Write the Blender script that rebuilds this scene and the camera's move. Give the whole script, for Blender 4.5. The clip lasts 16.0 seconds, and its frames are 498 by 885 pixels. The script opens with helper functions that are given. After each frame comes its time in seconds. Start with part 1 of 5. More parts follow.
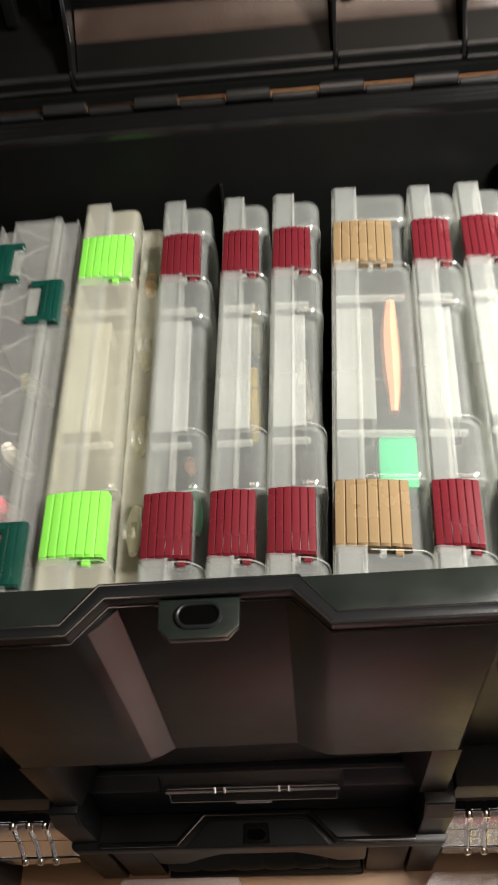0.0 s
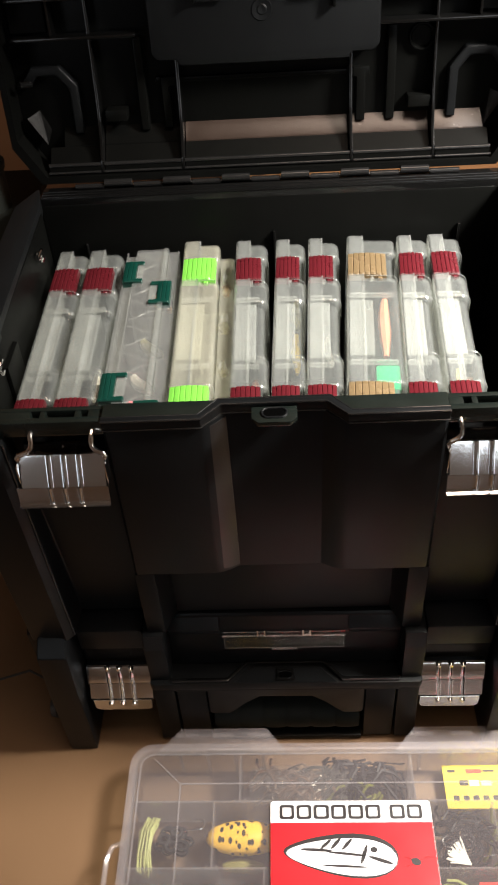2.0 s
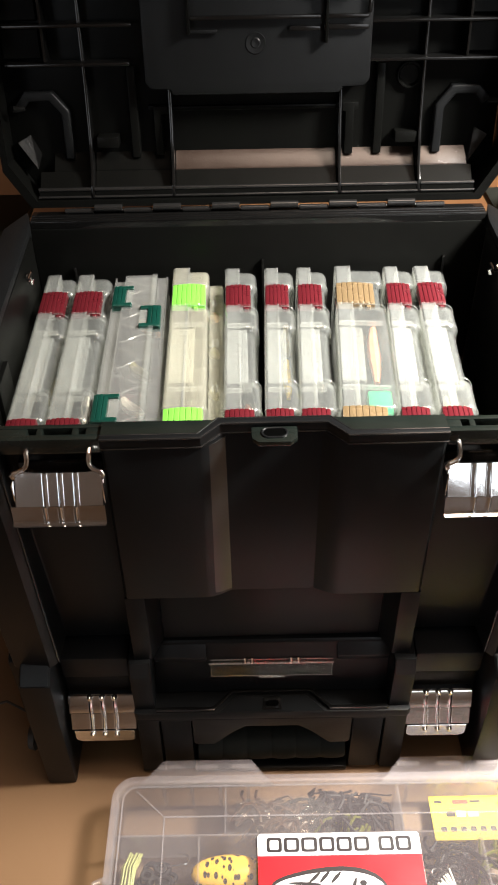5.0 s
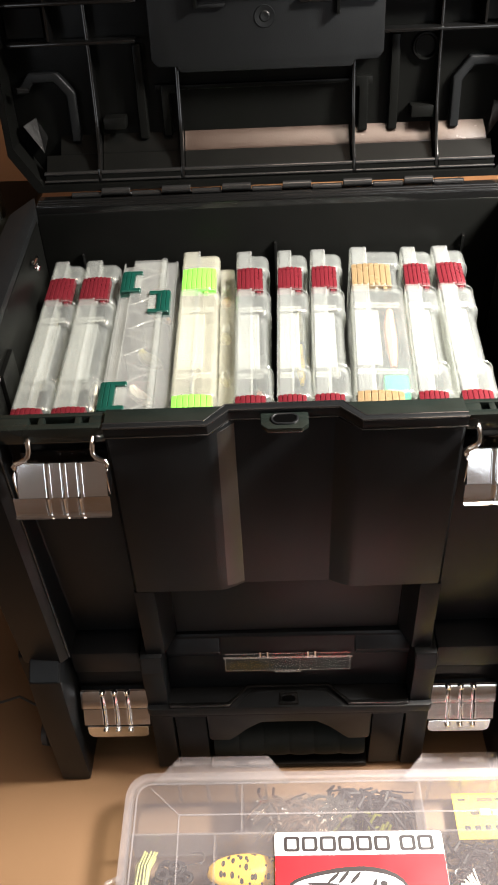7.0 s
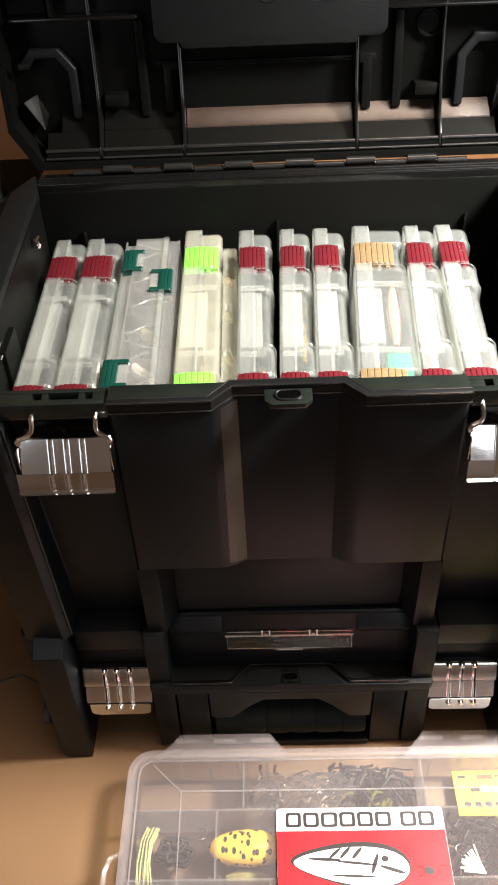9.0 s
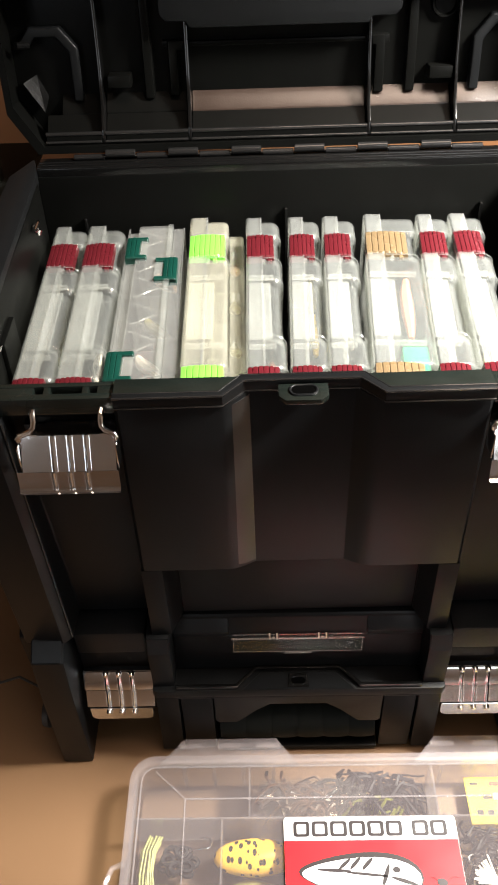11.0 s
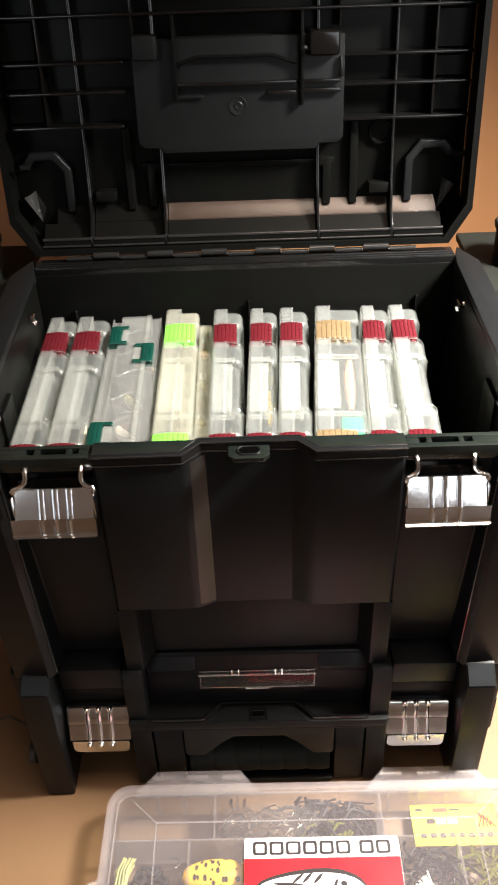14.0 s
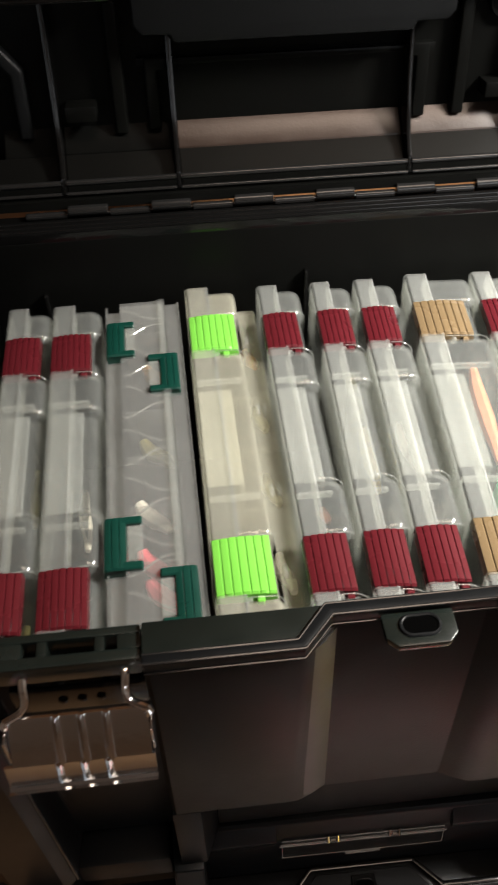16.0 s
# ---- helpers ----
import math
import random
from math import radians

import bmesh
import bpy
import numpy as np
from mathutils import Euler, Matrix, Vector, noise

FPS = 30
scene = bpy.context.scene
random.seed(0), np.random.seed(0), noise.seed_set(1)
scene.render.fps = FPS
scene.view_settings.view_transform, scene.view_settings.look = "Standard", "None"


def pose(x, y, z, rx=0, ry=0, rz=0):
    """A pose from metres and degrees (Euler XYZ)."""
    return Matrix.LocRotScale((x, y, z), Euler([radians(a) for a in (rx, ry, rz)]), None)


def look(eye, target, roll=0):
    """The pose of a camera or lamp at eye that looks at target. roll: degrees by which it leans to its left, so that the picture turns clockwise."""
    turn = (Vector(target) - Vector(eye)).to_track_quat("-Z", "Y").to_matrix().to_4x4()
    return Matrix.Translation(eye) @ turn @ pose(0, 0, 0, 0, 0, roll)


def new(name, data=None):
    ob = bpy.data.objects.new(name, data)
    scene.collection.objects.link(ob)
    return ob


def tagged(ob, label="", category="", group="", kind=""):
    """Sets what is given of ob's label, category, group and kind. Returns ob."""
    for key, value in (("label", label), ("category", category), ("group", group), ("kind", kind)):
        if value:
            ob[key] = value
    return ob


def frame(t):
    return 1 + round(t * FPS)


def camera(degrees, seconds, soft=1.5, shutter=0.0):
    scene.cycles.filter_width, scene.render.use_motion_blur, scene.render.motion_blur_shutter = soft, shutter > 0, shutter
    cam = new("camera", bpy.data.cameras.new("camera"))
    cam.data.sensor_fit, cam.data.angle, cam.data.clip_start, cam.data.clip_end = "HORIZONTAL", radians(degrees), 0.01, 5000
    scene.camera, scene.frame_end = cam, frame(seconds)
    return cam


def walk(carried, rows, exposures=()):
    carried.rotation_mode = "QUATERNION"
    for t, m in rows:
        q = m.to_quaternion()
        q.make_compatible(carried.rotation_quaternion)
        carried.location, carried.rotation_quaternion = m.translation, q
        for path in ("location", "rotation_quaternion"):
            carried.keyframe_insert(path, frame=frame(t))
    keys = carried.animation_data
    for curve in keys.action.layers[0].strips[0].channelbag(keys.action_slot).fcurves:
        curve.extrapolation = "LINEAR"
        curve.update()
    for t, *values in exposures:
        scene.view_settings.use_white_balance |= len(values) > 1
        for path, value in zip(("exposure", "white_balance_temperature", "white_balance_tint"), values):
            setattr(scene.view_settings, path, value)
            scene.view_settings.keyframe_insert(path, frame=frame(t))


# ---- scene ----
cam = camera(32.6, 16.0, soft=1.8, shutter=0.4)
PATH = [
    (0, (0.0394, -0.1346, 0.6737), (-0.0768, 1.0651, -0.9223), -7.48),
    (0.5, (0.0310, -0.2359, 0.7221), (-0.0224, 1.1501, -0.7188), -4.50),
    (1, (0.0368, -0.3623, 0.7064), (-0.0271, 1.1395, -0.6129), -1.75),
    (1.5, (0.0478, -0.4458, 0.7433), (-0.0836, 1.0271, -0.6033), -2.58),
    (2, (0.0100, -0.4133, 0.7523), (-0.0874, 1.0479, -0.6098), -4.10),
    (2.5, (-0.0054, -0.4568, 0.7732), (0.0752, 1.0643, -0.5228), -2.95),
    (3, (-0.0170, -0.4393, 0.7589), (0.0910, 1.0886, -0.5271), 0.04),
    (3.5, (-0.0126, -0.4312, 0.7358), (0.0480, 1.0781, -0.5750), -0.48),
    (4, (-0.0088, -0.4201, 0.7084), (0.0370, 1.0649, -0.6305), -0.84),
    (4.5, (-0.0113, -0.4270, 0.7353), (0.0303, 1.0717, -0.5884), -0.29),
    (5, (-0.0177, -0.4208, 0.7422), (-0.0133, 1.1034, -0.5527), -0.82),
    (7.5, (-0.0071, -0.4053, 0.7217), (-0.0615, 1.0971, -0.5973), -2.90),
    (8, (-0.0088, -0.4077, 0.7200), (-0.0607, 1.0872, -0.6077), -2.80),
    (8.5, (-0.0130, -0.4138, 0.7227), (-0.0699, 1.0797, -0.6063), -2.75),
    (9, (-0.0117, -0.4096, 0.7207), (-0.0622, 1.0803, -0.6126), -2.71),
    (11.5, (-0.0251, -0.3870, 0.7005), (-0.0591, 1.0888, -0.6489), -2.01),
    (12, (-0.0216, -0.3978, 0.6928), (-0.0531, 1.0813, -0.6530), -2.01),
    (12.5, (-0.0274, -0.3990, 0.6876), (-0.0570, 1.0846, -0.6533), -1.93),
    (13, (-0.0229, -0.3989, 0.7084), (-0.0555, 1.0958, -0.6200), -1.82),
    (13.5, (-0.0212, -0.4858, 0.7598), (-0.0429, 1.1171, -0.4362), -2.14),
    (14, (0.0093, -0.4794, 0.7594), (-0.0203, 1.1203, -0.4407), -2.12),
    (14.5, (0.0266, -0.3264, 0.7329), (-0.0671, 1.0184, -0.7446), -0.29),
    (15, (0.0089, -0.2084, 0.7213), (-0.0343, 1.1724, -0.7249), -3.71),
    (15.5, (-0.0460, -0.1544, 0.6860), (0.0658, 1.2071, -0.7747), -4.20),
    (16, (-0.0827, -0.1779, 0.6918), (0.0323, 1.2041, -0.7494), -1.09),
]
EXPOSURES = [(0.0, -0.5), (0.5, -0.5), (1.0, 0.18), (1.5, 0.1), (2.0, -0.37), (2.5, -0.24), (3.0, -0.34), (4.0, -0.24), (4.5, -0.22), (5.2, 0.14), (7.4, 0.45), (8.0, 0.32), (12.5, 0.34), (13.5, 0.42), (14.0, 0.36), (14.5, 0.1), (15.0, -0.33), (15.5, -1.15), (16.0, -0.5)]
walk(cam, [(t, look(eye, target, roll)) for t, eye, target, roll in PATH], EXPOSURES)

# ---- light ----
world = bpy.data.worlds.new("room_air")
scene.world = world
world.use_nodes = True
world.node_tree.nodes["Background"].inputs[0].default_value = (1.0, 0.80, 0.62, 1)
world.node_tree.nodes["Background"].inputs[1].default_value = 0.060


def area_lamp(name, eye, target, size, watts, colour, high=None):
    data = bpy.data.lights.new(name, "AREA")
    data.shape, data.size, data.energy, data.color = ("RECTANGLE" if high else "DISK"), size, watts, colour
    if high:
        data.size_y = high
    ob = new(name, data)
    ob.matrix_world = look(eye, target)
    return ob


work_lamp = area_lamp("work_lamp", (0.62, 0.05, 0.98), (0.30, 0.15, 0.42), 0.20, 13.6, (1.0, 0.95, 0.88))
work_lamp.data.spread = radians(71)
area_lamp("ceiling_lamp", (0.55, -0.3, 2.36), (0.55, -0.299, 0.0), 1.0, 18, (1.0, 0.78, 0.62), 0.7)
area_lamp("window_light", (1.0, -2.3, 1.0), (0.1, 0.0, 0.3), 1.2, 14, (0.92, 0.96, 1.0), 1.0)

area_lamp("window_light", (-1.30, -2.3, 0.9), (-0.1, 0.0, 0.3), 1.0, 8, (0.88, 0.94, 1.0), 1.0)


# ---- materials ----
def node(tree, kind, **values):
    n = tree.nodes.new(kind)
    for key, value in values.items():
        n.inputs[key].default_value = value
    return n


def surface(name, base, rough=0.5, metal=0.0, vary=0.15, grain=400.0, bump=0.1, blotch=25.0, wear=0.08, spec=0.5, ior=1.5):
    """A solid surface with grain, blotches, uneven gloss and fine relief."""
    m = bpy.data.materials.new(name)
    m.use_nodes = True
    t = m.node_tree
    p = t.nodes["Principled BSDF"]
    p.inputs["Metallic"].default_value = metal
    p.inputs["Specular IOR Level"].default_value = spec
    p.inputs["IOR"].default_value = ior
    where = t.nodes.new("ShaderNodeTexCoord")
    big = node(t, "ShaderNodeTexNoise", Scale=blotch, Detail=5.0, Roughness=0.6)
    fine = node(t, "ShaderNodeTexNoise", Scale=grain, Detail=3.0)
    for n in (big, fine):
        t.links.new(where.outputs["Object"], n.inputs["Vector"])
    ramp = t.nodes.new("ShaderNodeMapRange")
    ramp.inputs["To Min"].default_value, ramp.inputs["To Max"].default_value = 1 - vary, 1 + vary
    t.links.new(big.outputs["Fac"], ramp.inputs["Value"])
    tone = t.nodes.new("ShaderNodeHueSaturation")
    tone.inputs["Color"].default_value = (*base, 1)
    t.links.new(ramp.outputs["Result"], tone.inputs["Value"])
    t.links.new(tone.outputs["Color"], p.inputs["Base Color"])
    gloss = t.nodes.new("ShaderNodeMapRange")
    gloss.inputs["To Min"].default_value, gloss.inputs["To Max"].default_value = max(rough - wear, 0.03), rough + wear
    t.links.new(big.outputs["Fac"], gloss.inputs["Value"])
    t.links.new(gloss.outputs["Result"], p.inputs["Roughness"])
    relief = node(t, "ShaderNodeBump", Strength=bump, Distance=0.0006)
    t.links.new(fine.outputs["Fac"], relief.inputs["Height"])
    t.links.new(relief.outputs["Normal"], p.inputs["Normal"])
    return m


def frosted(name, base, cover=0.5, rough=0.25, glow_through=0.5, blotch=30.0, gloss=0.035):
    """Milky polypropylene: partly clear, partly scattering, with a soft gloss."""
    m = bpy.data.materials.new(name)
    m.use_nodes = True
    t = m.node_tree
    p = t.nodes["Principled BSDF"]
    p.inputs["Base Color"].default_value = (*base, 1)
    p.inputs["Roughness"].default_value = rough
    where = t.nodes.new("ShaderNodeTexCoord")
    big = node(t, "ShaderNodeTexNoise", Scale=blotch, Detail=4.0)
    t.links.new(where.outputs["Object"], big.inputs["Vector"])
    fine = node(t, "ShaderNodeTexNoise", Scale=180.0, Detail=2.0)
    t.links.new(where.outputs["Object"], fine.inputs["Vector"])
    relief = node(t, "ShaderNodeBump", Strength=0.03, Distance=0.0008)
    t.links.new(fine.outputs["Fac"], relief.inputs["Height"])
    t.links.new(relief.outputs["Normal"], p.inputs["Normal"])
    through_light = node(t, "ShaderNodeBsdfTranslucent", Color=(*base, 1))
    body = node(t, "ShaderNodeMixShader", Fac=glow_through)
    t.links.new(p.outputs[0], body.inputs[1])
    t.links.new(through_light.outputs[0], body.inputs[2])
    clear = node(t, "ShaderNodeBsdfTransparent", Color=(0.97, 0.97, 0.95, 1))
    amount = t.nodes.new("ShaderNodeMapRange")
    amount.inputs["To Min"].default_value, amount.inputs["To Max"].default_value = cover * 0.75, cover * 1.25
    t.links.new(big.outputs["Fac"], amount.inputs["Value"])
    mix = t.nodes.new("ShaderNodeMixShader")
    t.links.new(amount.outputs["Result"], mix.inputs["Fac"])
    t.links.new(clear.outputs[0], mix.inputs[1])
    t.links.new(body.outputs[0], mix.inputs[2])
    # a polished skin over the milky body, stronger towards grazing angles
    skin = node(t, "ShaderNodeBsdfGlossy", Roughness=rough)
    t.links.new(relief.outputs["Normal"], skin.inputs["Normal"])
    facing = node(t, "ShaderNodeLayerWeight", Blend=0.5)
    power = t.nodes.new("ShaderNodeMath")
    power.operation = "POWER"
    power.inputs[1].default_value = 4.0
    t.links.new(facing.outputs["Facing"], power.inputs[0])
    edge = node(t, "ShaderNodeMapRange")
    edge.inputs["To Min"].default_value, edge.inputs["To Max"].default_value = gloss, 0.26
    t.links.new(power.outputs[0], edge.inputs["Value"])
    coat = t.nodes.new("ShaderNodeMixShader")
    t.links.new(edge.outputs["Result"], coat.inputs["Fac"])
    t.links.new(mix.outputs[0], coat.inputs[1])
    t.links.new(skin.outputs[0], coat.inputs[2])
    t.links.new(coat.outputs[0], t.nodes["Material Output"].inputs["Surface"])
    return m


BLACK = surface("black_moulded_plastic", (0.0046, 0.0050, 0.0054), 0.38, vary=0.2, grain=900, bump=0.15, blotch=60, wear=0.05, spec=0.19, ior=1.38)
# Darker copy of BLACK; the shade inside lid and tub is in its colour.
BLACK_INSIDE = surface("smooth_shaded_inner_plastic", (0.0026, 0.0027, 0.0025), 0.30, vary=0.2, grain=700, bump=0.10, blotch=50, wear=0.05, spec=0.09, ior=1.38)
BLACK_GLOSS = surface("smooth_black_plastic", (0.003, 0.003, 0.003), 0.15, vary=0.2, grain=300, bump=0.06, blotch=20, wear=0.05, spec=0.34)
RUBBER = surface("black_rubber", (0.02, 0.019, 0.018), 0.6, vary=0.2, grain=700, bump=0.2, blotch=30)
STEEL = surface("bright_zinc_steel", (0.62, 0.63, 0.64), 0.14, metal=1.0, vary=0.10, grain=260, bump=0.08, blotch=60, wear=0.04)
CHROME = surface("chrome_wire", (0.78, 0.77, 0.75), 0.12, metal=1.0, vary=0.05, grain=300, bump=0.03, blotch=50, wear=0.04)
RED = surface("maroon_plastic", (0.060, 0.0058, 0.0088), 0.28, vary=0.12, grain=500, bump=0.08, blotch=40)
LIME = surface("lime_green_plastic", (0.120, 0.37, 0.045), 0.34, vary=0.1, grain=500, bump=0.08, blotch=40)
TAN = surface("tan_plastic", (0.115, 0.080, 0.042), 0.27, vary=0.1, grain=500, bump=0.08, blotch=40)
GREEN = surface("dark_green_plastic", (0.002, 0.025, 0.018), 0.30, vary=0.15, grain=500, bump=0.08, blotch=40)
MILKY = frosted("milky_polypropylene", (0.865, 0.905, 0.885), 0.125, 0.12, gloss=0.050)
THIN = frosted("thin_milky_polypropylene", (0.86, 0.905, 0.89), 0.072, 0.11, gloss=0.045)
CREAMY = frosted("creamy_polypropylene", (0.91, 0.91, 0.79), 0.18, 0.12, gloss=0.045)
CREAMTHIN = frosted("thin_creamy_polypropylene", (0.91, 0.90, 0.76), 0.15, 0.10, gloss=0.045)
CLEAR = frosted("clear_polypropylene", (0.66, 0.58, 0.61), 0.075, 0.08, 0.35, gloss=0.02)
RIBCLEAR = frosted("thick_clear_polypropylene", (0.72, 0.66, 0.69), 0.20, 0.10, 0.4, gloss=0.025)
WINDOW = frosted("clear_label_window", (0.30, 0.28, 0.26), 0.025, 0.05, 0.0, gloss=0.006)
# Black with the rim's green reflected sheen mixed into its colour.
LEDGE = surface("green_sheen_black_plastic", (0.0060, 0.0082, 0.0070), 0.24, vary=0.3, grain=300, bump=0.08, blotch=45, wear=0.12, spec=0.4)
# Grained black; its blue tint stands for cool light on upward faces.
COARSE = surface("grained_cool_tinted_plastic", (0.005, 0.006, 0.007), 0.45, vary=0.25, grain=1500, bump=0.15, blotch=40, spec=0.2)
GLINT = surface("shiny_black_edge", (0.008, 0.008, 0.008), 0.17, vary=0.2, grain=300, bump=0.05, blotch=40, wear=0.08, spec=0.6)
RACK = surface("matt_black_plastic", (0.0095, 0.0105, 0.0088), 0.62, vary=0.2, grain=700, bump=0.12, blotch=20, spec=0.12)


# ---- building blocks ----
def thing(name, label, category, group="", at=(0, 0, 0), turn=0.0):
    ob = new(name)
    ob.empty_display_size = 0.02
    ob.matrix_basis = pose(*at, 0, 0, turn)
    return tagged(ob, label, category, group)


def mesh_of(name, bm, material, smooth=True):
    data = bpy.data.meshes.new(name)
    bmesh.ops.recalc_face_normals(bm, faces=bm.faces)
    bm.to_mesh(data)
    bm.free()
    data.materials.append(material)
    if smooth:
        data.polygons.foreach_set("use_smooth", [True] * len(data.polygons))
        data.set_sharp_from_angle(angle=radians(35))
    return data


def part(name, bm, material, parent, label="", smooth=True):
    ob = new(name, mesh_of(name, bm, material, smooth))
    ob.parent = parent
    return tagged(ob, label)


def lone(name, bm, material, label, category, group="", kind="", at=(0, 0, 0), turn=0.0):
    ob = new(name, mesh_of(name, bm, material))
    ob.matrix_basis = pose(*at, 0, 0, turn)
    return tagged(ob, label, category, group, kind)


def soften(bm, faces_of, width, segments=2):
    if width > 0:
        edges = list({e for f in faces_of for e in f.edges if len(e.link_faces) == 2 and e.calc_face_angle(0) > 0.35})
        bmesh.ops.bevel(bm, geom=edges, offset=width, segments=segments, profile=0.6, affect="EDGES", clamp_overlap=True)


def prism(bm, outline, axis, a, b, bevel=0.0, segments=2, m=None, scale_b=1.0):
    """Extrudes a flat outline along an axis from a to b. The outline's two numbers are the other two axes in order."""
    def place(p, h, s=1.0):
        u, v = p[0] * s, p[1] * s
        return {"x": (h, u, v), "y": (u, h, v), "z": (u, v, h)}[axis]
    low = [bm.verts.new(place(p, a)) for p in outline]
    high = [bm.verts.new(place(p, b, scale_b)) for p in outline]
    faces = [bm.faces.new(low), bm.faces.new(high)]
    n = len(outline)
    for i in range(n):
        j = (i + 1) % n
        faces.append(bm.faces.new((low[i], low[j], high[j], high[i])))
    bmesh.ops.recalc_face_normals(bm, faces=faces)
    before = set(bm.verts) - set(low) - set(high)
    soften(bm, faces, bevel, segments)
    if m is not None:
        bmesh.ops.transform(bm, matrix=m, verts=[v for v in bm.verts if v not in before])
    return bm


def block(bm, x0, x1, y0, y1, z0, z1, bevel=0.0015, segments=2, m=None):
    return prism(bm, [(x0, y0), (x1, y0), (x1, y1), (x0, y1)], "z", z0, z1, bevel, segments, m)


def tube(bm, points, radius, sides=10, closed=False):
    """A round bar along a path; radius may be one number or one for each point."""
    pts = [Vector(p) for p in points]
    n = len(pts)
    radii = radius if isinstance(radius, (list, tuple)) else [radius] * n
    rings, side = [], None
    for i, p in enumerate(pts):
        a = pts[(i - 1) % n] if (closed or i > 0) else p
        b = pts[(i + 1) % n] if (closed or i < n - 1) else p
        way = (b - a).normalized()
        if side is None:
            side = way.orthogonal().normalized()
        side = (side - way * side.dot(way)).normalized()
        up = way.cross(side)
        rings.append([bm.verts.new(p + radii[i] * (math.cos(w) * side + math.sin(w) * up)) for w in (2 * math.pi * k / sides for k in range(sides))])
    for i in range(n if closed else n - 1):
        r, q = rings[i], rings[(i + 1) % n]
        for k in range(sides):
            bm.faces.new((r[k], r[(k + 1) % sides], q[(k + 1) % sides], q[k]))
    if not closed:
        bm.faces.new(rings[0])
        bm.faces.new(rings[-1])
    return bm


def lathe(bm, profile, centre, axis="z", sides=28):
    """Turns a profile of (radius, height) round an axis through centre."""
    rings = []
    for r, h in profile:
        ring = []
        for k in range(sides):
            w = 2 * math.pi * k / sides
            u, v = r * math.cos(w), r * math.sin(w)
            ring.append(bm.verts.new(Vector(centre) + Vector({"x": (h, u, v), "y": (u, h, v), "z": (u, v, h)}[axis])))
        rings.append(ring)
    for r, q in zip(rings, rings[1:]):
        for k in range(sides):
            bm.faces.new((r[k], r[(k + 1) % sides], q[(k + 1) % sides], q[k]))
    bm.faces.new(rings[0])
    bm.faces.new(rings[-1])
    return bm


def B():
    return bmesh.new()


def mirrored(points):
    return [(-x, y) for x, y in reversed(points)]


# ---- the room ----
FLOOR = surface("tan_laminate", (0.170, 0.097, 0.049), 0.45, vary=0.10, grain=120, bump=0.05, blotch=6)
WALL = surface("orange_brown_wall", (0.250, 0.115, 0.045), 0.6, vary=0.08, grain=60, bump=0.08, blotch=3)
PLASTER = surface("warm_white_plaster", (0.45, 0.38, 0.32), 0.8, vary=0.05, grain=60, bump=0.1, blotch=3)
bm = B(); block(bm, -2.0, 2.0, -2.4, 0.72, -0.05, 0.0, 0)
lone("floor", bm, FLOOR, "tan laminate floor, smooth and slightly worn", "floor", kind="structure")
bm = B(); block(bm, -2.0, 2.0, 0.62, 0.72, 0.0, 2.4, 0)
lone("wall_north", bm, WALL, "orange-brown wooden wall behind the chest", "wall", kind="structure")
# Unseen walls and ceiling, added to close the room and bounce light.
for nm, x0, x1, y0, y1 in (("wall_west", -2.1, -2.0, -2.4, 0.72), ("wall_east", 2.0, 2.1, -2.4, 0.72), ("wall_south", -2.1, 2.1, -2.5, -2.4)):
    bm = B(); block(bm, x0, x1, y0, y1, 0.0, 2.4, 0)
    lone(nm, bm, PLASTER, "plain warm plaster wall, unseen, added to bounce light", "wall", kind="structure")
bm = B(); block(bm, -2.1, 2.1, -2.5, 0.72, 2.4, 2.5, 0)
lone("ceiling", bm, PLASTER, "plain warm white ceiling, unseen, added to bounce light", "ceiling", kind="structure")

# ---- the chest's upper tub ----
tub = thing("tool_chest", "open black plastic tool chest with raised lid and steel latches", "tool chest", at=(0, 0, 0), turn=0.6)

# Walls, slightly narrower at the foot.
def loft(bm, low, high, z0, z1, bevel=0.0):
    """A solid between two outlines of equal count, one above the other."""
    a = [bm.verts.new((x, y, z0)) for x, y in low]
    b = [bm.verts.new((x, y, z1)) for x, y in high]
    faces = [bm.faces.new(a), bm.faces.new(b)]
    for i in range(len(a)):
        j = (i + 1) % len(a)
        faces.append(bm.faces.new((a[i], a[j], b[j], b[i])))
    bmesh.ops.recalc_face_normals(bm, faces=faces)
    soften(bm, faces, bevel, 2)
    return bm


for s in (-1, 1):
    bm = B()
    high = [(s * 0.226, 0.004), (s * 0.219, -0.010), (s * 0.186, -0.012), (s * 0.180, -0.006), (s * 0.178, 0.0075), (s * 0.1128, 0.0075), (s * 0.1128, 0.0135), (s * 0.224, 0.0262)]
    low = [(s * 0.214, 0.004), (s * 0.208, -0.010), (s * 0.179, -0.012), (s * 0.173, -0.006), (s * 0.171, 0.020), (s * 0.1128, 0.020), (s * 0.1128, 0.0262), (s * 0.212, 0.0262)]
    loft(bm, low, high, 0.160, 0.380, 0.0018)
    wing = part("front_wing", bm, BLACK, tub, "front wing with deep latch recess")
    # Glossy bead added to draw the highlight line of this edge.
    bm = B(); tube(bm, [(s * 0.1798, -0.0062, 0.378), (s * 0.1730, -0.0062, 0.162)], 0.0009, 8)
    part("edge_highlight_bead", bm, GLINT, wing)
    bm = B()
    prism(bm, [(s * 0.0975, -0.0050), (s * 0.1124, -0.0050), (s * 0.1124, 0.0262), (s * 0.0895, 0.0162), (s * 0.0895, 0.0150)], "z", 0.160, 0.2364, 0.0004)
    part("recess_post", bm, BLACK, tub)
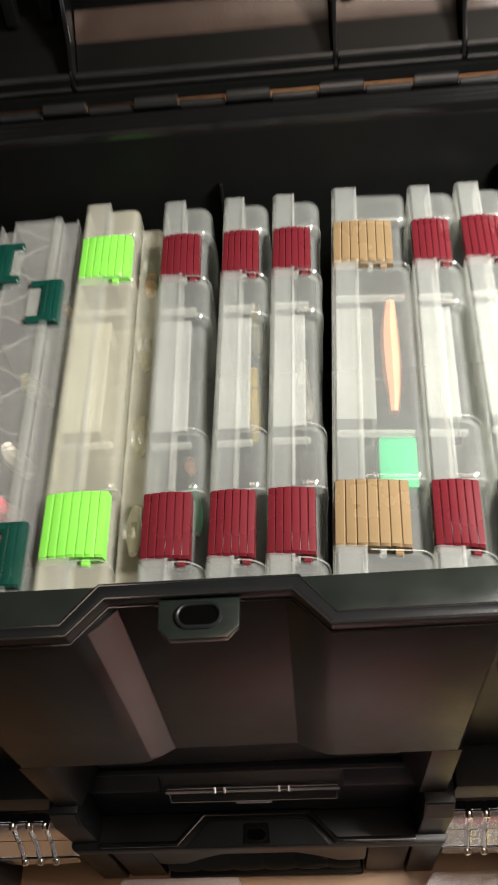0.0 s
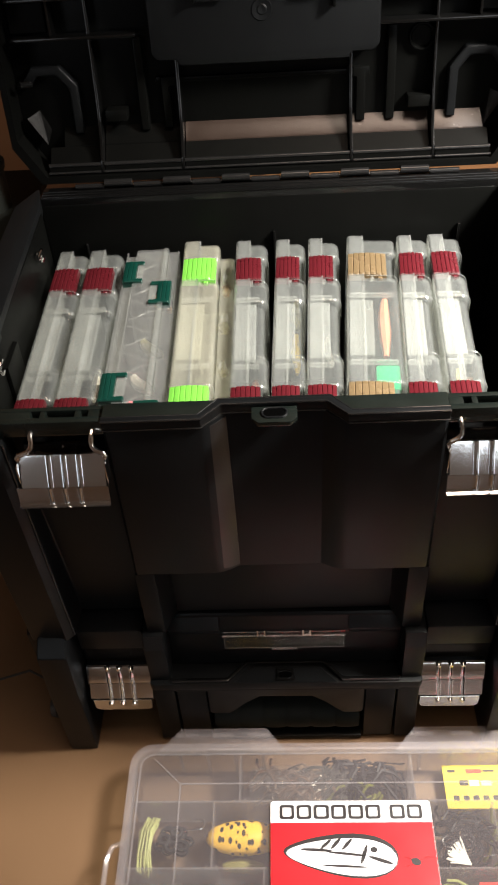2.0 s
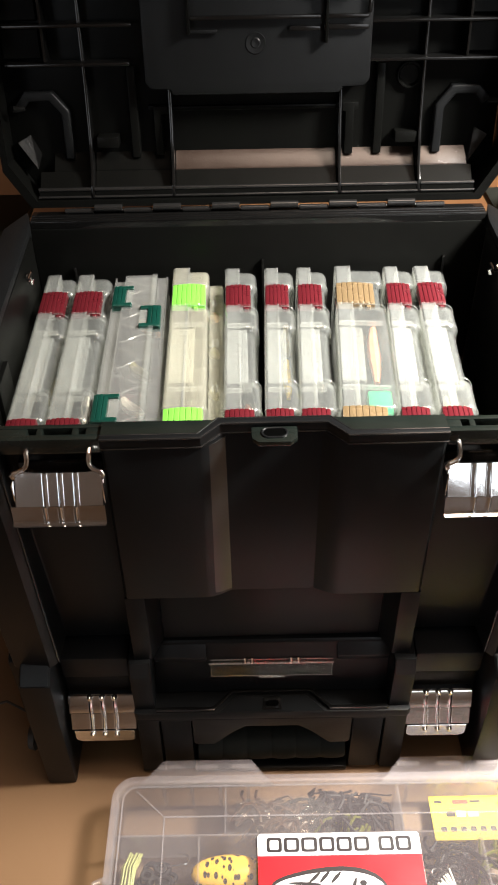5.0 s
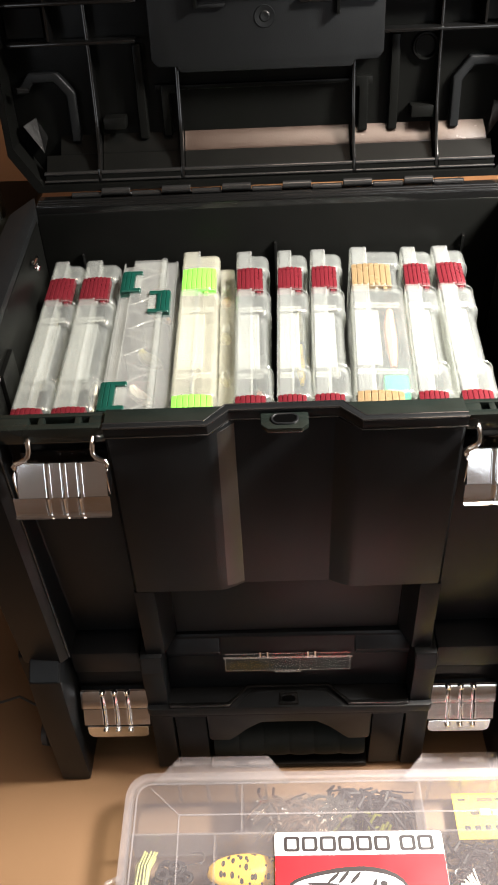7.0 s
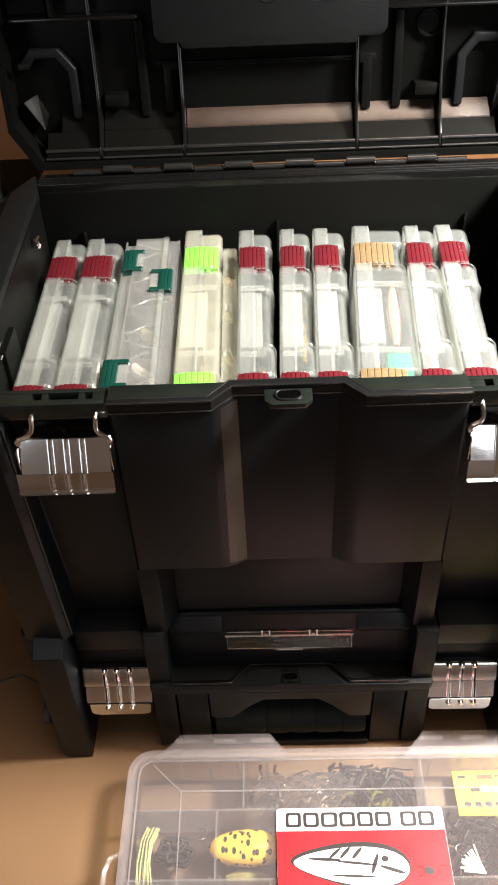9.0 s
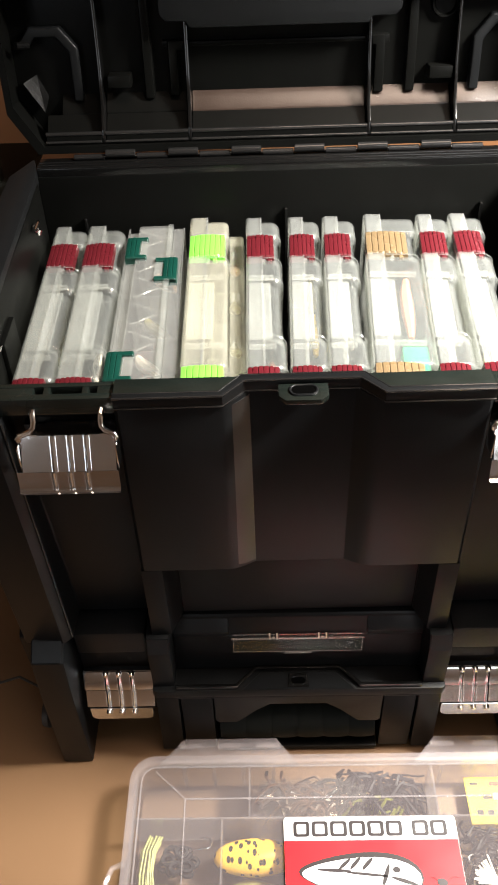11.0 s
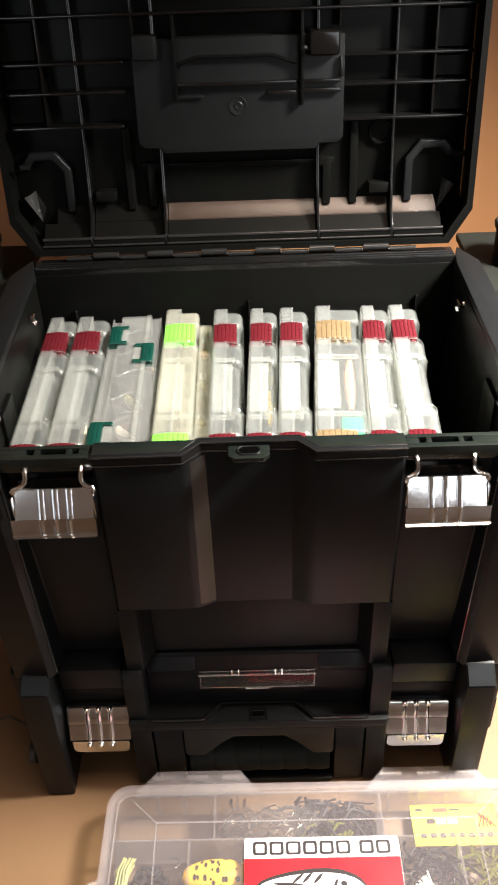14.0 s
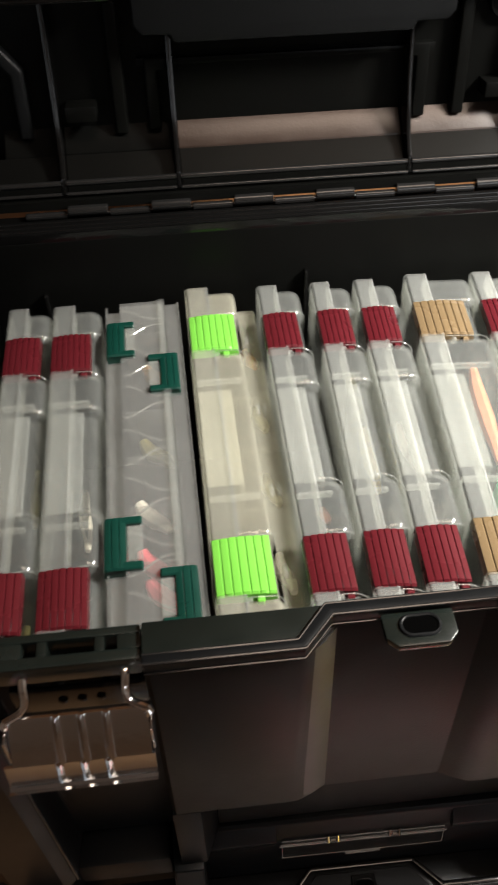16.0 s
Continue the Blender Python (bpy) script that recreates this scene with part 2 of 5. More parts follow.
PANEL_TOP = [(-0.1125, -0.0015), (-0.110, -0.0045), (-0.0485, -0.0045), (-0.0445, -0.0030), (-0.0385, 0.0022), (-0.032, 0.0088)]
PANEL_LOW = [(-0.1125, -0.002), (-0.110, -0.005), (-0.0500, -0.005), (-0.0450, -0.0044), (-0.0380, -0.0018), (-0.031, 0.0018)]
back_low, back_high = [(0.1125, 0.0262), (-0.1125, 0.0262)], [(0.1125, 0.0118), (-0.1125, 0.0118)]
bm = B()
loft(bm, PANEL_LOW + mirrored(PANEL_LOW) + back_low, PANEL_TOP + mirrored(PANEL_TOP) + back_high, 0.2365, 0.3866, 0.0005)
block(bm, -0.0892, 0.0892, 0.0160, 0.0261, 0.160, 0.2364, 0.0005)
part("front_panel", bm, BLACK, tub, "proud front panel with two upright flutes")
# Lighter, glossier black paints the light on the left flute's slope.
FLUTE_LIT = surface("lit_flute_black", (0.0068, 0.0067, 0.0064), 0.36, vary=0.2, grain=500, bump=0.08, blotch=30, spec=0.50)
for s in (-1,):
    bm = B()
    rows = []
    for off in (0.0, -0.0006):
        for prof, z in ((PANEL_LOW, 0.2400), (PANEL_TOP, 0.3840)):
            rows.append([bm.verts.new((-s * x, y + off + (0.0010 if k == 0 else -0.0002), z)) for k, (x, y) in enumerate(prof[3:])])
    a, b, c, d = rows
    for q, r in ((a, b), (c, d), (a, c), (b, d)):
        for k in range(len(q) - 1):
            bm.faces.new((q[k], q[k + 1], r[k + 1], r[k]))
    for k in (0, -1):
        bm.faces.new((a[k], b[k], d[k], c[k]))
    part("flute_face", bm, FLUTE_LIT, tub, "sloping face of the left flute, light put into its colour")
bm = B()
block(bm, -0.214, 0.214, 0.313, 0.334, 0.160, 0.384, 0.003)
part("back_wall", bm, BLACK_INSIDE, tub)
for x, z0, z1 in ((-0.176, 0.320, 0.345), (0.003, 0.240, 0.350), (0.176, 0.322, 0.350)):
    bm = B(); block(bm, x - 0.0012, x + 0.0012, 0.3085, 0.3132, z0, z1, 0.0005, 1)
    part("back_rib", bm, BLACK_GLOSS, tub)
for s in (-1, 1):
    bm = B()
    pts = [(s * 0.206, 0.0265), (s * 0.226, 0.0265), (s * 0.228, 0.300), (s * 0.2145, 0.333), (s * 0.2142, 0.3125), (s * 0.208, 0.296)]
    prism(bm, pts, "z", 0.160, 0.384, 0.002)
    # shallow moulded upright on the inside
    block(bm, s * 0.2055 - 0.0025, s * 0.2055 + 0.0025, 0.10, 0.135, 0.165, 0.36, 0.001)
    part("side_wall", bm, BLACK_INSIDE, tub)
bm = B(); block(bm, -0.2055, 0.2055, 0.0265, 0.3125, 0.1602, 0.166, 0.001)
part("tub_floor", bm, BLACK, tub)

# Rim: a raised lip right round, humped back at the middle of the front.
bm = B()
LIP = [(-0.112, -0.0065), (-0.0475, -0.0065), (-0.0345, 0.0075), (0.0345, 0.0075), (0.0475, -0.0065), (0.112, -0.0065), (0.112, -0.0025), (0.050, -0.0025), (0.037, 0.0125), (-0.037, 0.0125), (-0.050, -0.0025), (-0.112, -0.0025)]
prism(bm, LIP, "z", 0.3868, 0.3958, 0.0012)
lip = part("front_lip", bm, BLACK, tub, "humped front lip of the rim")
# Glossy beads added so that the lip's edges show thin highlights.
for z, out, r in ((0.3951, 0.0001, 0.0007), (0.3875, 0.0001, 0.0006)):
    bm = B()
    tube(bm, [(x, y - out, z) for x, y in LIP[:6]], r, 8)
    part("lip_highlight_bead", bm, GLINT, lip, "thin glossy bead added for the lip's highlight")
bm = B()
tube(bm, [(x, y, 0.3953) for x, y in reversed(LIP[6:])], 0.0007, 8)
part("lip_highlight_bead", bm, GLINT, lip, "thin glossy bead added for the lip's highlight")
bm = B()
prism(bm, [(-0.112, -0.002), (-0.0505, -0.002), (-0.0375, 0.0127), (-0.112, 0.0130)], "z", 0.3872, 0.3945, 0.0008)
part("rim_ledge", bm, LEDGE, tub, "flat ledge behind the lip, green sheen put into its colour")
bm = B()
prism(bm, [(0.112, -0.002), (0.112, 0.0130), (0.0375, 0.0127), (0.0505, -0.002)], "z", 0.3872, 0.3945, 0.0008)
part("rim_ledge", bm, LEDGE, tub, "flat ledge behind the lip, green sheen put into its colour")
# eyelet at the middle of the lip
bm = B()
prism(bm, [(-0.0150, 0.0070), (-0.0148, -0.0045), (-0.0105, -0.0088), (0.0105, -0.0088), (0.0148, -0.0045), (0.0150, 0.0070)], "z", 0.3885, 0.3925, 0.001)
part("padlock_tab", bm, LEDGE, tub)
bm = B()
ring = [(0.0034 * math.copysign(1, math.cos(w)) + 0.0046 * math.cos(w), 0.0 + 0.0046 * math.sin(w), 0.3927) for w in (2 * math.pi * (k + 0.5) / 24 for k in range(24))]
tube(bm, ring, 0.0009, 8, closed=True)
part("padlock_eyelet", bm, BLACK, tub, "oval padlock eyelet")
bm = B()
# Solid near-black plug stands for the shade inside the hole.
prism(bm, [(p[0] * 0.9, p[1] * 0.9 - 0.0004) for p in ring], "z", 0.3922, 0.39285, 0)
HOLE = surface("hole_shade_black", (0.001, 0.001, 0.001), 0.9, vary=0.1, spec=0.0)
part("padlock_hole_plug", bm, HOLE, tub)
for s in (-1, 1):
    # rim over the latch, with three slots
    bm = B()
    x0, x1 = (0.1125, 0.182)
    block(bm, *sorted((s * x0, s * x1)), 0.0098, 0.0138, 0.3805, 0.3925, 0.0010)
    block(bm, *sorted((s * x0, s * x1)), -0.002, 0.0035, 0.3805, 0.3925, 0.0012)
    for a, b in ((0.1125, 0.122), (0.127, 0.131), (0.150, 0.154), (0.160, 0.182)):
        block(bm, *sorted((s * a, s * b)), 0.0032, 0.0102, 0.3808, 0.3922, 0.0008)
    part("latch_rim", bm, LEDGE, tub, "slotted rim above the latch")
    bm = B()
    block(bm, *sorted((s * 0.1825, s * 0.231)), -0.006, 0.0165, 0.372, 0.3845, 0.002)
    pts = [(s * 0.205, 0.0245), (s * 0.233, 0.0245), (s * 0.2335, 0.302), (s * 0.2175, 0.3365), (s * 0.2125, 0.318), (s * 0.210, 0.298)]
    prism(bm, pts, "z", 0.376, 0.3905, 0.0018)
    part("side_rim", bm, BLACK, tub)
bm = B()
block(bm, -0.2122, 0.2122, 0.314, 0.3365, 0.3765, 0.3905, 0.0015)
for k in range(3):
    tube(bm, [(-0.2115, 0.3165 + 0.005 * k, 0.3902), (0.2115, 0.3165 + 0.005 * k, 0.3902)], 0.0010, 8)
part("back_rim", bm, BLACK_GLOSS, tub)
# chrome snaps on the inside of the side walls
for s in (-1, 1):
    for y in (0.245, 0.085):
        bm = B()
        lathe(bm, [(0.0005, 0), (0.0042, 0.0003), (0.0045, 0.002), (0.003, 0.0035), (0.0005, 0.004)], (s * 0.2055, y, 0.372), "x", 14)
        tube(bm, [(s * 0.203, y - 0.006, 0.3735), (s * 0.2015, y, 0.376), (s * 0.203, y + 0.007, 0.374)], 0.0016, 8)
        tube(bm, [(s * 0.203, y, 0.366), (s * 0.2015, y + 0.001, 0.370)], 0.0022, 8)
        part("snap", bm, CHROME, tub, "small chrome snap on the inner wall")


def corrugated_plate(bm, cx, width, rows, ribs, rib_w, proud):
    """A pressed plate: rows are (y, z) down its profile; ribs are x offsets of raised beads."""
    xs = [cx - width / 2]
    for r in ribs:
        xs += [cx + r + rib_w * u for u in (-1.7, -1.25, -0.85, -0.45, 0.0, 0.45, 0.85, 1.25, 1.7)]
    xs.append(cx + width / 2)
    lift = [0.0] + [proud * u for u in (0.0, 0.0, 0.2, 0.7, 1.0, 0.7, 0.2, 0.0, 0.0)] * len(ribs) + [0.0]
    grid = []
    for i, (y, z, keep) in enumerate(rows):
        grid.append([bm.verts.new((x, y - h * keep, z)) for x, h in zip(xs, lift)])
    back = []
    for i, (y, z, keep) in enumerate(rows):
        back.append([bm.verts.new((x, y - h * keep + 0.0012, z)) for x, h in zip(xs, lift)])
    for g, flip in ((grid, False), (back, True)):
        for r, q in zip(g, g[1:]):
            for k in range(len(xs) - 1):
                f = (r[k], q[k], q[k + 1], r[k + 1])
                bm.faces.new(f[::-1] if flip else f)
    edge = lambda a, b: [bm.faces.new((a[k], a[k + 1], b[k + 1], b[k])) for k in range(len(a) - 1)]
    edge(grid[0], back[0]), edge(grid[-1], back[-1])
    edge([g[0] for g in grid], [g[0] for g in back]), edge([g[-1] for g in grid], [g[-1] for g in back])
    return bm


RIBS = {-1: (-0.0085, 0.0015, 0.0115), 1: (-0.0115, -0.0015, 0.0085)}


def upper_latch(s):
    cx = s * 0.140
    plate = part("latch_plate", corrugated_plate(B(), cx, 0.056, [(-0.0135, 0.3745, 0.4), (-0.0145, 0.3730, 1), (-0.0228, 0.3565, 1), (-0.0238, 0.3545, 1)], RIBS[s], 0.0014, 0.0016), STEEL, tub, "bright pressed steel latch plate, hanging open")
    part("latch_lip", corrugated_plate(B(), cx + s * 0.0015, 0.0610, [(-0.0238, 0.3543, 1), (-0.0252, 0.3435, 1), (-0.0262, 0.3412, 0.2), (-0.0285, 0.3402, 0.0), (-0.0292, 0.3410, 0)], RIBS[s], 0.0014, 0.0014), STEEL, plate)
    for e in (-1, 1):
        bm = B()
        x = cx + e * 0.026
        tube(bm, [(x + e * 0.0026, -0.0150, 0.3718), (x + e * 0.0032, -0.0150, 0.3738), (x + e * 0.0022, -0.0142, 0.3752), (x - e * 0.0005, -0.0128, 0.3752), (x - e * 0.0036, -0.0112, 0.3756), (x - e * 0.0056, -0.0095, 0.3772), (x - e * 0.0062, -0.0074, 0.3800), (x - e * 0.0058, -0.0050, 0.3828), (x - e * 0.0056, -0.0010, 0.3842)], 0.0018, 10)
        part("wire_bail", bm, CHROME, plate, "bent chrome wire hook")
    for e in (-1, 1):
        bm = B()
        block(bm, *sorted((cx + e * 0.0285, cx + e * 0.0295)), -0.0215, -0.008, 0.354, 0.371, 0.0004)
        part("latch_cheek", bm, STEEL, plate)
    bm = B()
    block(bm, cx - 0.029, cx + 0.029, 0.0, 0.0085, 0.352, 0.372, 0.002)
    for k in range(3):
        lathe(bm, [(0.0005, -0.0015), (0.002, -0.001), (0.0022, 0.001)], (cx - 0.008 + 0.008 * k, 0.0, 0.362), "y", 10)
    part("latch_mount", bm, BLACK_GLOSS, tub)


upper_latch(-1), upper_latch(1)

# Hinge along the back: tall knuckles of the lid between low ones of the tub, on one steel pin.
def knuckle(x0, x1, z, radius, material):
    ring = [(0.3312 + radius * math.cos(w), z + radius * math.sin(w)) for w in (2 * math.pi * j / 12 for j in range(12))]
    part("hinge_knuckle", prism(B(), ring, "x", x0, x1, 0.0005, 1), material, tub)


for k in range(6):
    x = -0.1535 + 0.05485 * k
    knuckle(x, x + 0.0262, 0.3952, 0.0036, GLINT)
for k in range(7):
    x = -0.1812 + 0.05485 * k
    knuckle(x, min(x + 0.0270, 0.1750), 0.3926, 0.0026, GLINT)
bm = B(); tube(bm, [(-0.1800, 0.3312, 0.3930), (0.1735, 0.3312, 0.3930)], 0.0009, 8)
part("hinge_pin", bm, STEEL, tub, "thin steel hinge pin")

# ---- the lid, standing open ----
LEAN = -7.0
LM = pose(0, 0.338, 0.396, LEAN, 0, 0)
DEPTH = 0.036      # from the lid's rim back to its inner panel
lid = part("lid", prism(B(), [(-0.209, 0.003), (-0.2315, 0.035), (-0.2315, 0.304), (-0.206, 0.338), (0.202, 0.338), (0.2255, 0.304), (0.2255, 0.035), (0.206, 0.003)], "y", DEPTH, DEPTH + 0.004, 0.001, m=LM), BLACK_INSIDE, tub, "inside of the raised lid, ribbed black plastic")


def lid_part(name, bm, material=BLACK_INSIDE, label=""):
    bmesh.ops.transform(bm, matrix=LM, verts=bm.verts)
    return part(name, bm, material, lid, label)


# skirt: outer wall round the panel, chamfered at the corners
RIMLINE = [(-0.2122, -0.0014), (0.2085, -0.0014), (0.2295, 0.0325), (0.2295, 0.305), (0.204, 0.34), (-0.2075, 0.34), (-0.2337, 0.305), (-0.2337, 0.0325)]
bm = B()
for lo, hi, k in ((-0.004, 0.004, 1.0), (0.004, DEPTH + 0.004, 0.985)):
    n = len(RIMLINE)
    for i in range(n):
        (ax, az), (bx, bz) = RIMLINE[i], RIMLINE[(i + 1) % n]
        cz = 0.17
        sh = lambda x, z, d: ((x - math.copysign(d, x)) if abs(x) > 0 else x, z - math.copysign(d, z - cz))
        t = 0.006 if k == 1.0 else 0.0035
        out = [(ax, az), (bx, bz)]
        inn = [sh(bx, bz, t), sh(ax, az, t)]
        prism(bm, out + inn, "y", lo, hi, 0.0)
lid_part("lid_skirt", bm)
# ledge along the hinge side: rim ridge, trough and bright sloping strip
for a, b in ((-0.205, -0.1562), (-0.1528, -0.0807), (-0.0773, 0.0748), (0.0782, 0.1493), (0.1527, 0.203)):
    bm = B()
    prism(bm, [(0.003, 0.004), (0.003, 0.0125), (0.0055, 0.0125), (0.007, 0.0095), (0.0226, 0.0250), (0.0226, 0.004)], "x", a, b, 0.0006, 1)
    lid_part("lid_ledge", bm)
    bm = B()
    tube(bm, [(a, 0.0042, 0.0128), (b, 0.0042, 0.0128)], 0.0020, 12)
    tube(bm, [(a, 0.0002, 0.0070), (b, 0.0002, 0.0070)], 0.0013, 12)
    lid_part("ledge_bead", bm, GLINT, "rounded glossy bead of the ledge")
# Warm reflected light is in this strip colour; the dim left lengths stay dark.
STRIP = surface("warm_sheen_satin_plastic", (0.024, 0.0160, 0.0125), 0.24, vary=0.3, grain=600, bump=0.15, blotch=40, wear=0.12)
for a, b in ((-0.0771, 0.0746), (0.0784, 0.1491), (0.1529, 0.199), (-0.1526, -0.0809), (-0.192, -0.1564)):
    bm = B()
    prism(bm, [(0.0230, 0.0254), (0.0365, 0.0392), (0.0365, 0.018), (0.0230, 0.014)], "x", a, b, 0.0004, 1)
    lid_part("lid_strip", bm, STRIP if a > -0.084 else BLACK_INSIDE, "satin sloping strip, warm reflected light put into its colour" if a > -0.084 else "")
# tall vertical ribs
for x in (-0.1545, -0.0790, 0.0765, 0.1510):
    bm = B()
    prism(bm, [(0.002, 0.004), (0.0035, 0.016), (0.012, 0.030), (0.020, 0.06), (0.024, 0.10), (0.024, 0.30), (DEPTH + 0.001, 0.30), (DEPTH + 0.001, 0.004)], "x", x - 0.0015, x + 0.0015, 0.0011, 2)
    lid_part("lid_rib", bm, BLACK_GLOSS)
for z, a, b in ((0.119, 0.10, 0.222), (0.119, -0.222, -0.112), (0.150, 0.10, 0.222), (0.150, -0.222, -0.108), (0.176, 0.10, 0.222), (0.176, -0.222, -0.108), (0.216, -0.222, 0.222), (0.246, -0.222, 0.222), (0.276, -0.222, 0.222)):
    bm = B(); block(bm, a, b, 0.014, DEPTH + 0.001, z - 0.0015, z + 0.0015, 0.0011, 2)
    lid_part("lid_rib", bm, BLACK_GLOSS)
for x, z0, z1 in ((-0.186, 0.121, 0.300), (-0.097, 0.198, 0.300), (0.096, 0.200, 0.300), (0.186, 0.121, 0.300)):
    bm = B(); block(bm, x - 0.0013, x + 0.0013, 0.016, DEPTH + 0.001, z0, z1, 0.0011, 2)
    lid_part("lid_rib", bm, BLACK_GLOSS)
# flat plates between the ribs near the sides
for sx in (-1, 1):
    for z0, z1 in ((0.1215, 0.1475), (0.1525, 0.1725), (0.1775, 0.2125)):
        bm = B(); block(bm, *sorted((-0.002 + sx * 0.1885, -0.002 + sx * 0.2235)), 0.0290, DEPTH + 0.001, z0, z1, 0.0015, 1)
        lid_part("side_plate", bm)
# raised middle block with its stepped foot
bm = B()
prism(bm, [(-0.0995, 0.103), (-0.0945, 0.0975), (-0.0775, 0.0975), (-0.0755, 0.0925), (0.0740, 0.0925), (0.0760, 0.0975), (0.0955, 0.0975), (0.1005, 0.103), (0.1005, 0.195), (-0.0995, 0.195)], "y", 0.012, DEPTH + 0.001, 0.003)
lid_part("lid_block", bm, BLACK, "raised middle block of the lid")
for x0, x1, y0, z0, z1, m in ((-0.060, 0.0545, 0.005, 0.1535, 0.1568, BLACK_GLOSS), (0.0575, 0.096, 0.005, 0.1535, 0.1568, BLACK_GLOSS), (0.028, 0.0545, 0.006, 0.1440, 0.1480, BLACK_GLOSS), (0.0575, 0.096, 0.006, 0.1445, 0.1490, BLACK_GLOSS), (-0.060, -0.034, 0.008, 0.1430, 0.1460, BLACK)):
    bm = B(); block(bm, x0, x1, y0, 0.0118, z0, z1, 0.0008)
    lid_part("block_ridge", bm, m)
for x, z0 in ((0.0600, 0.1345), (-0.0585, 0.1430)):
    bm = B(); block(bm, x - 0.0013, x + 0.0013, 0.003, 0.0350, z0, 0.2145, 0.0005)
    lid_part("block_web", bm)
bm = B()
prism(bm, [(-0.060, 0.1710), (-0.038, 0.1775), (0.032, 0.1775), (0.0545, 0.1700), (0.0545, 0.1725), (0.033, 0.1802), (-0.039, 0.1802), (-0.060, 0.1736)], "y", 0.006, 0.0118, 0.0005, 1)
lid_part("block_arch", bm)
bm = B()
lathe(bm, [(0.0005, 0.0118), (0.0035, 0.0112), (0.0045, 0.0118), (0.0085, 0.0112), (0.0092, 0.0125)], (-0.001, 0, 0.1345), "y", 26)
lid_part("round_emblem", bm, BLACK, "small round moulded emblem")
# L-shaped and straight channels
bm = B()
block(bm, -0.082, 0.090, 0.031, DEPTH + 0.001, 0.0755, 0.0795, 0.0012)
block(bm, -0.100, -0.083, 0.029, DEPTH + 0.001, 0.076, 0.081, 0.0012)
block(bm, 0.074, 0.094, 0.029, DEPTH + 0.001, 0.074, 0.081, 0.0015)
lid_part("lid_channel", bm)
def ribbon(points, width):
    """The outline of a mitred band along a flat path."""
    pts = [Vector(p) for p in points]
    left, right = [], []
    for k, p in enumerate(pts):
        a = (p - pts[k - 1]).normalized() if k else (pts[1] - p).normalized()
        b = (pts[k + 1] - p).normalized() if k < len(pts) - 1 else a
        na, nb = Vector((-a.y, a.x)), Vector((-b.y, b.x))
        m = (na + nb).normalized()
        m = m * (width / 2 / max(m.dot(na), 0.4))
        left.append(tuple(p + m))
        right.append(tuple(p - m))
    return left + right[::-1]


def channel(points, width=0.0085, proud=0.0275):
    bm = B()
    prism(bm, ribbon(points, width), "y", proud, DEPTH + 0.001, 0.0022, 3)
    return bm


for pts in (((0.1130, 0.0345), (0.1130, 0.115)), ((-0.1135, 0.0345), (-0.1135, 0.115)), ((0.0860, 0.0345), (0.0860, 0.0770), (0.0785, 0.0770)), ((-0.0915, 0.0365), (-0.0915, 0.0770), (-0.0810, 0.0770))):
    lid_part("lid_channel", channel(pts))
for s in (-1, 1):
    loop = [(-0.0035 + s * x, z) for x, z in ((0.1725, 0.0345), (0.1725, 0.0760), (0.1845, 0.0905), (0.2065, 0.0905), (0.2150, 0.0800))]
    lid_part("lid_loop", channel(loop), BLACK, "raised loop channel near the corner")
    bm = B()
    near = [(0.2087, 0.036, 0.0555), (0.2005, 0.036, 0.0380), (0.2030, 0.023, 0.0270), (0.2185, 0.023, 0.0515)]
    top = [bm.verts.new((-0.0035 + s * x, y, z)) for x, y, z in near]
    low = [bm.verts.new((-0.0035 + s * (x + 0.002), y + 0.004, z)) for x, y, z in near]
    bm.faces.new(top), bm.faces.new(low)
    for k in range(4):
        bm.faces.new((top[k], top[(k + 1) % 4], low[(k + 1) % 4], low[k]))
    lid_part("corner_facet", bm, BLACK_GLOSS, "angled corner facet catching light")
    bm = B()
    block(bm, s * 0.1385 - 0.010, s * 0.1385 + 0.010, 0.020, DEPTH + 0.001, 0.046, 0.056, 0.0012)
    lid_part("lid_peg", bm)
    bm = B()
    tube(bm, [(s * 0.212, 0.020, 0.082), (s * 0.220, 0.010, 0.084)], 0.003, 10)
    lid_part("lid_stud", bm, BLACK_GLOSS)
    if s > 0:
        bm = B()
        lathe(bm, [(0.003, 0.0345), (0.0085, 0.0345), (0.0100, 0.0310), (0.0112, 0.0310), (0.0118, DEPTH + 0.001)], (0.1395, 0, 0.103), "y", 22)
        lid_part("lid_boss", bm)
# latch hoods folded into the lid
for x0, x1, y0, m in ((0.066, 0.0945, -0.003, BLACK_GLOSS), (-0.098, -0.074, 0.001, BLACK)):
    bm = B(); block(bm, x0, x1, y0, 0.0350, 0.1770, 0.1985, 0.004, 3)
    lid_part("latch_hood", bm, m, "rounded hood inside the lid")
bm = B(); lathe(bm, [(0.0005, -0.004), (0.003, -0.0035), (0.0035, 0.002)], (0.0615, 0.004, 0.184), "y", 14)
lid_part("pivot_knob", bm, BLACK_GLOSS)
bm = B(); tube(bm, [(0.0965, 0.009, 0.1755), (0.0970, 0.008, 0.168), (0.0965, 0.009, 0.1575)], 0.0018, 10)
lid_part("hood_arm", bm, BLACK_GLOSS)

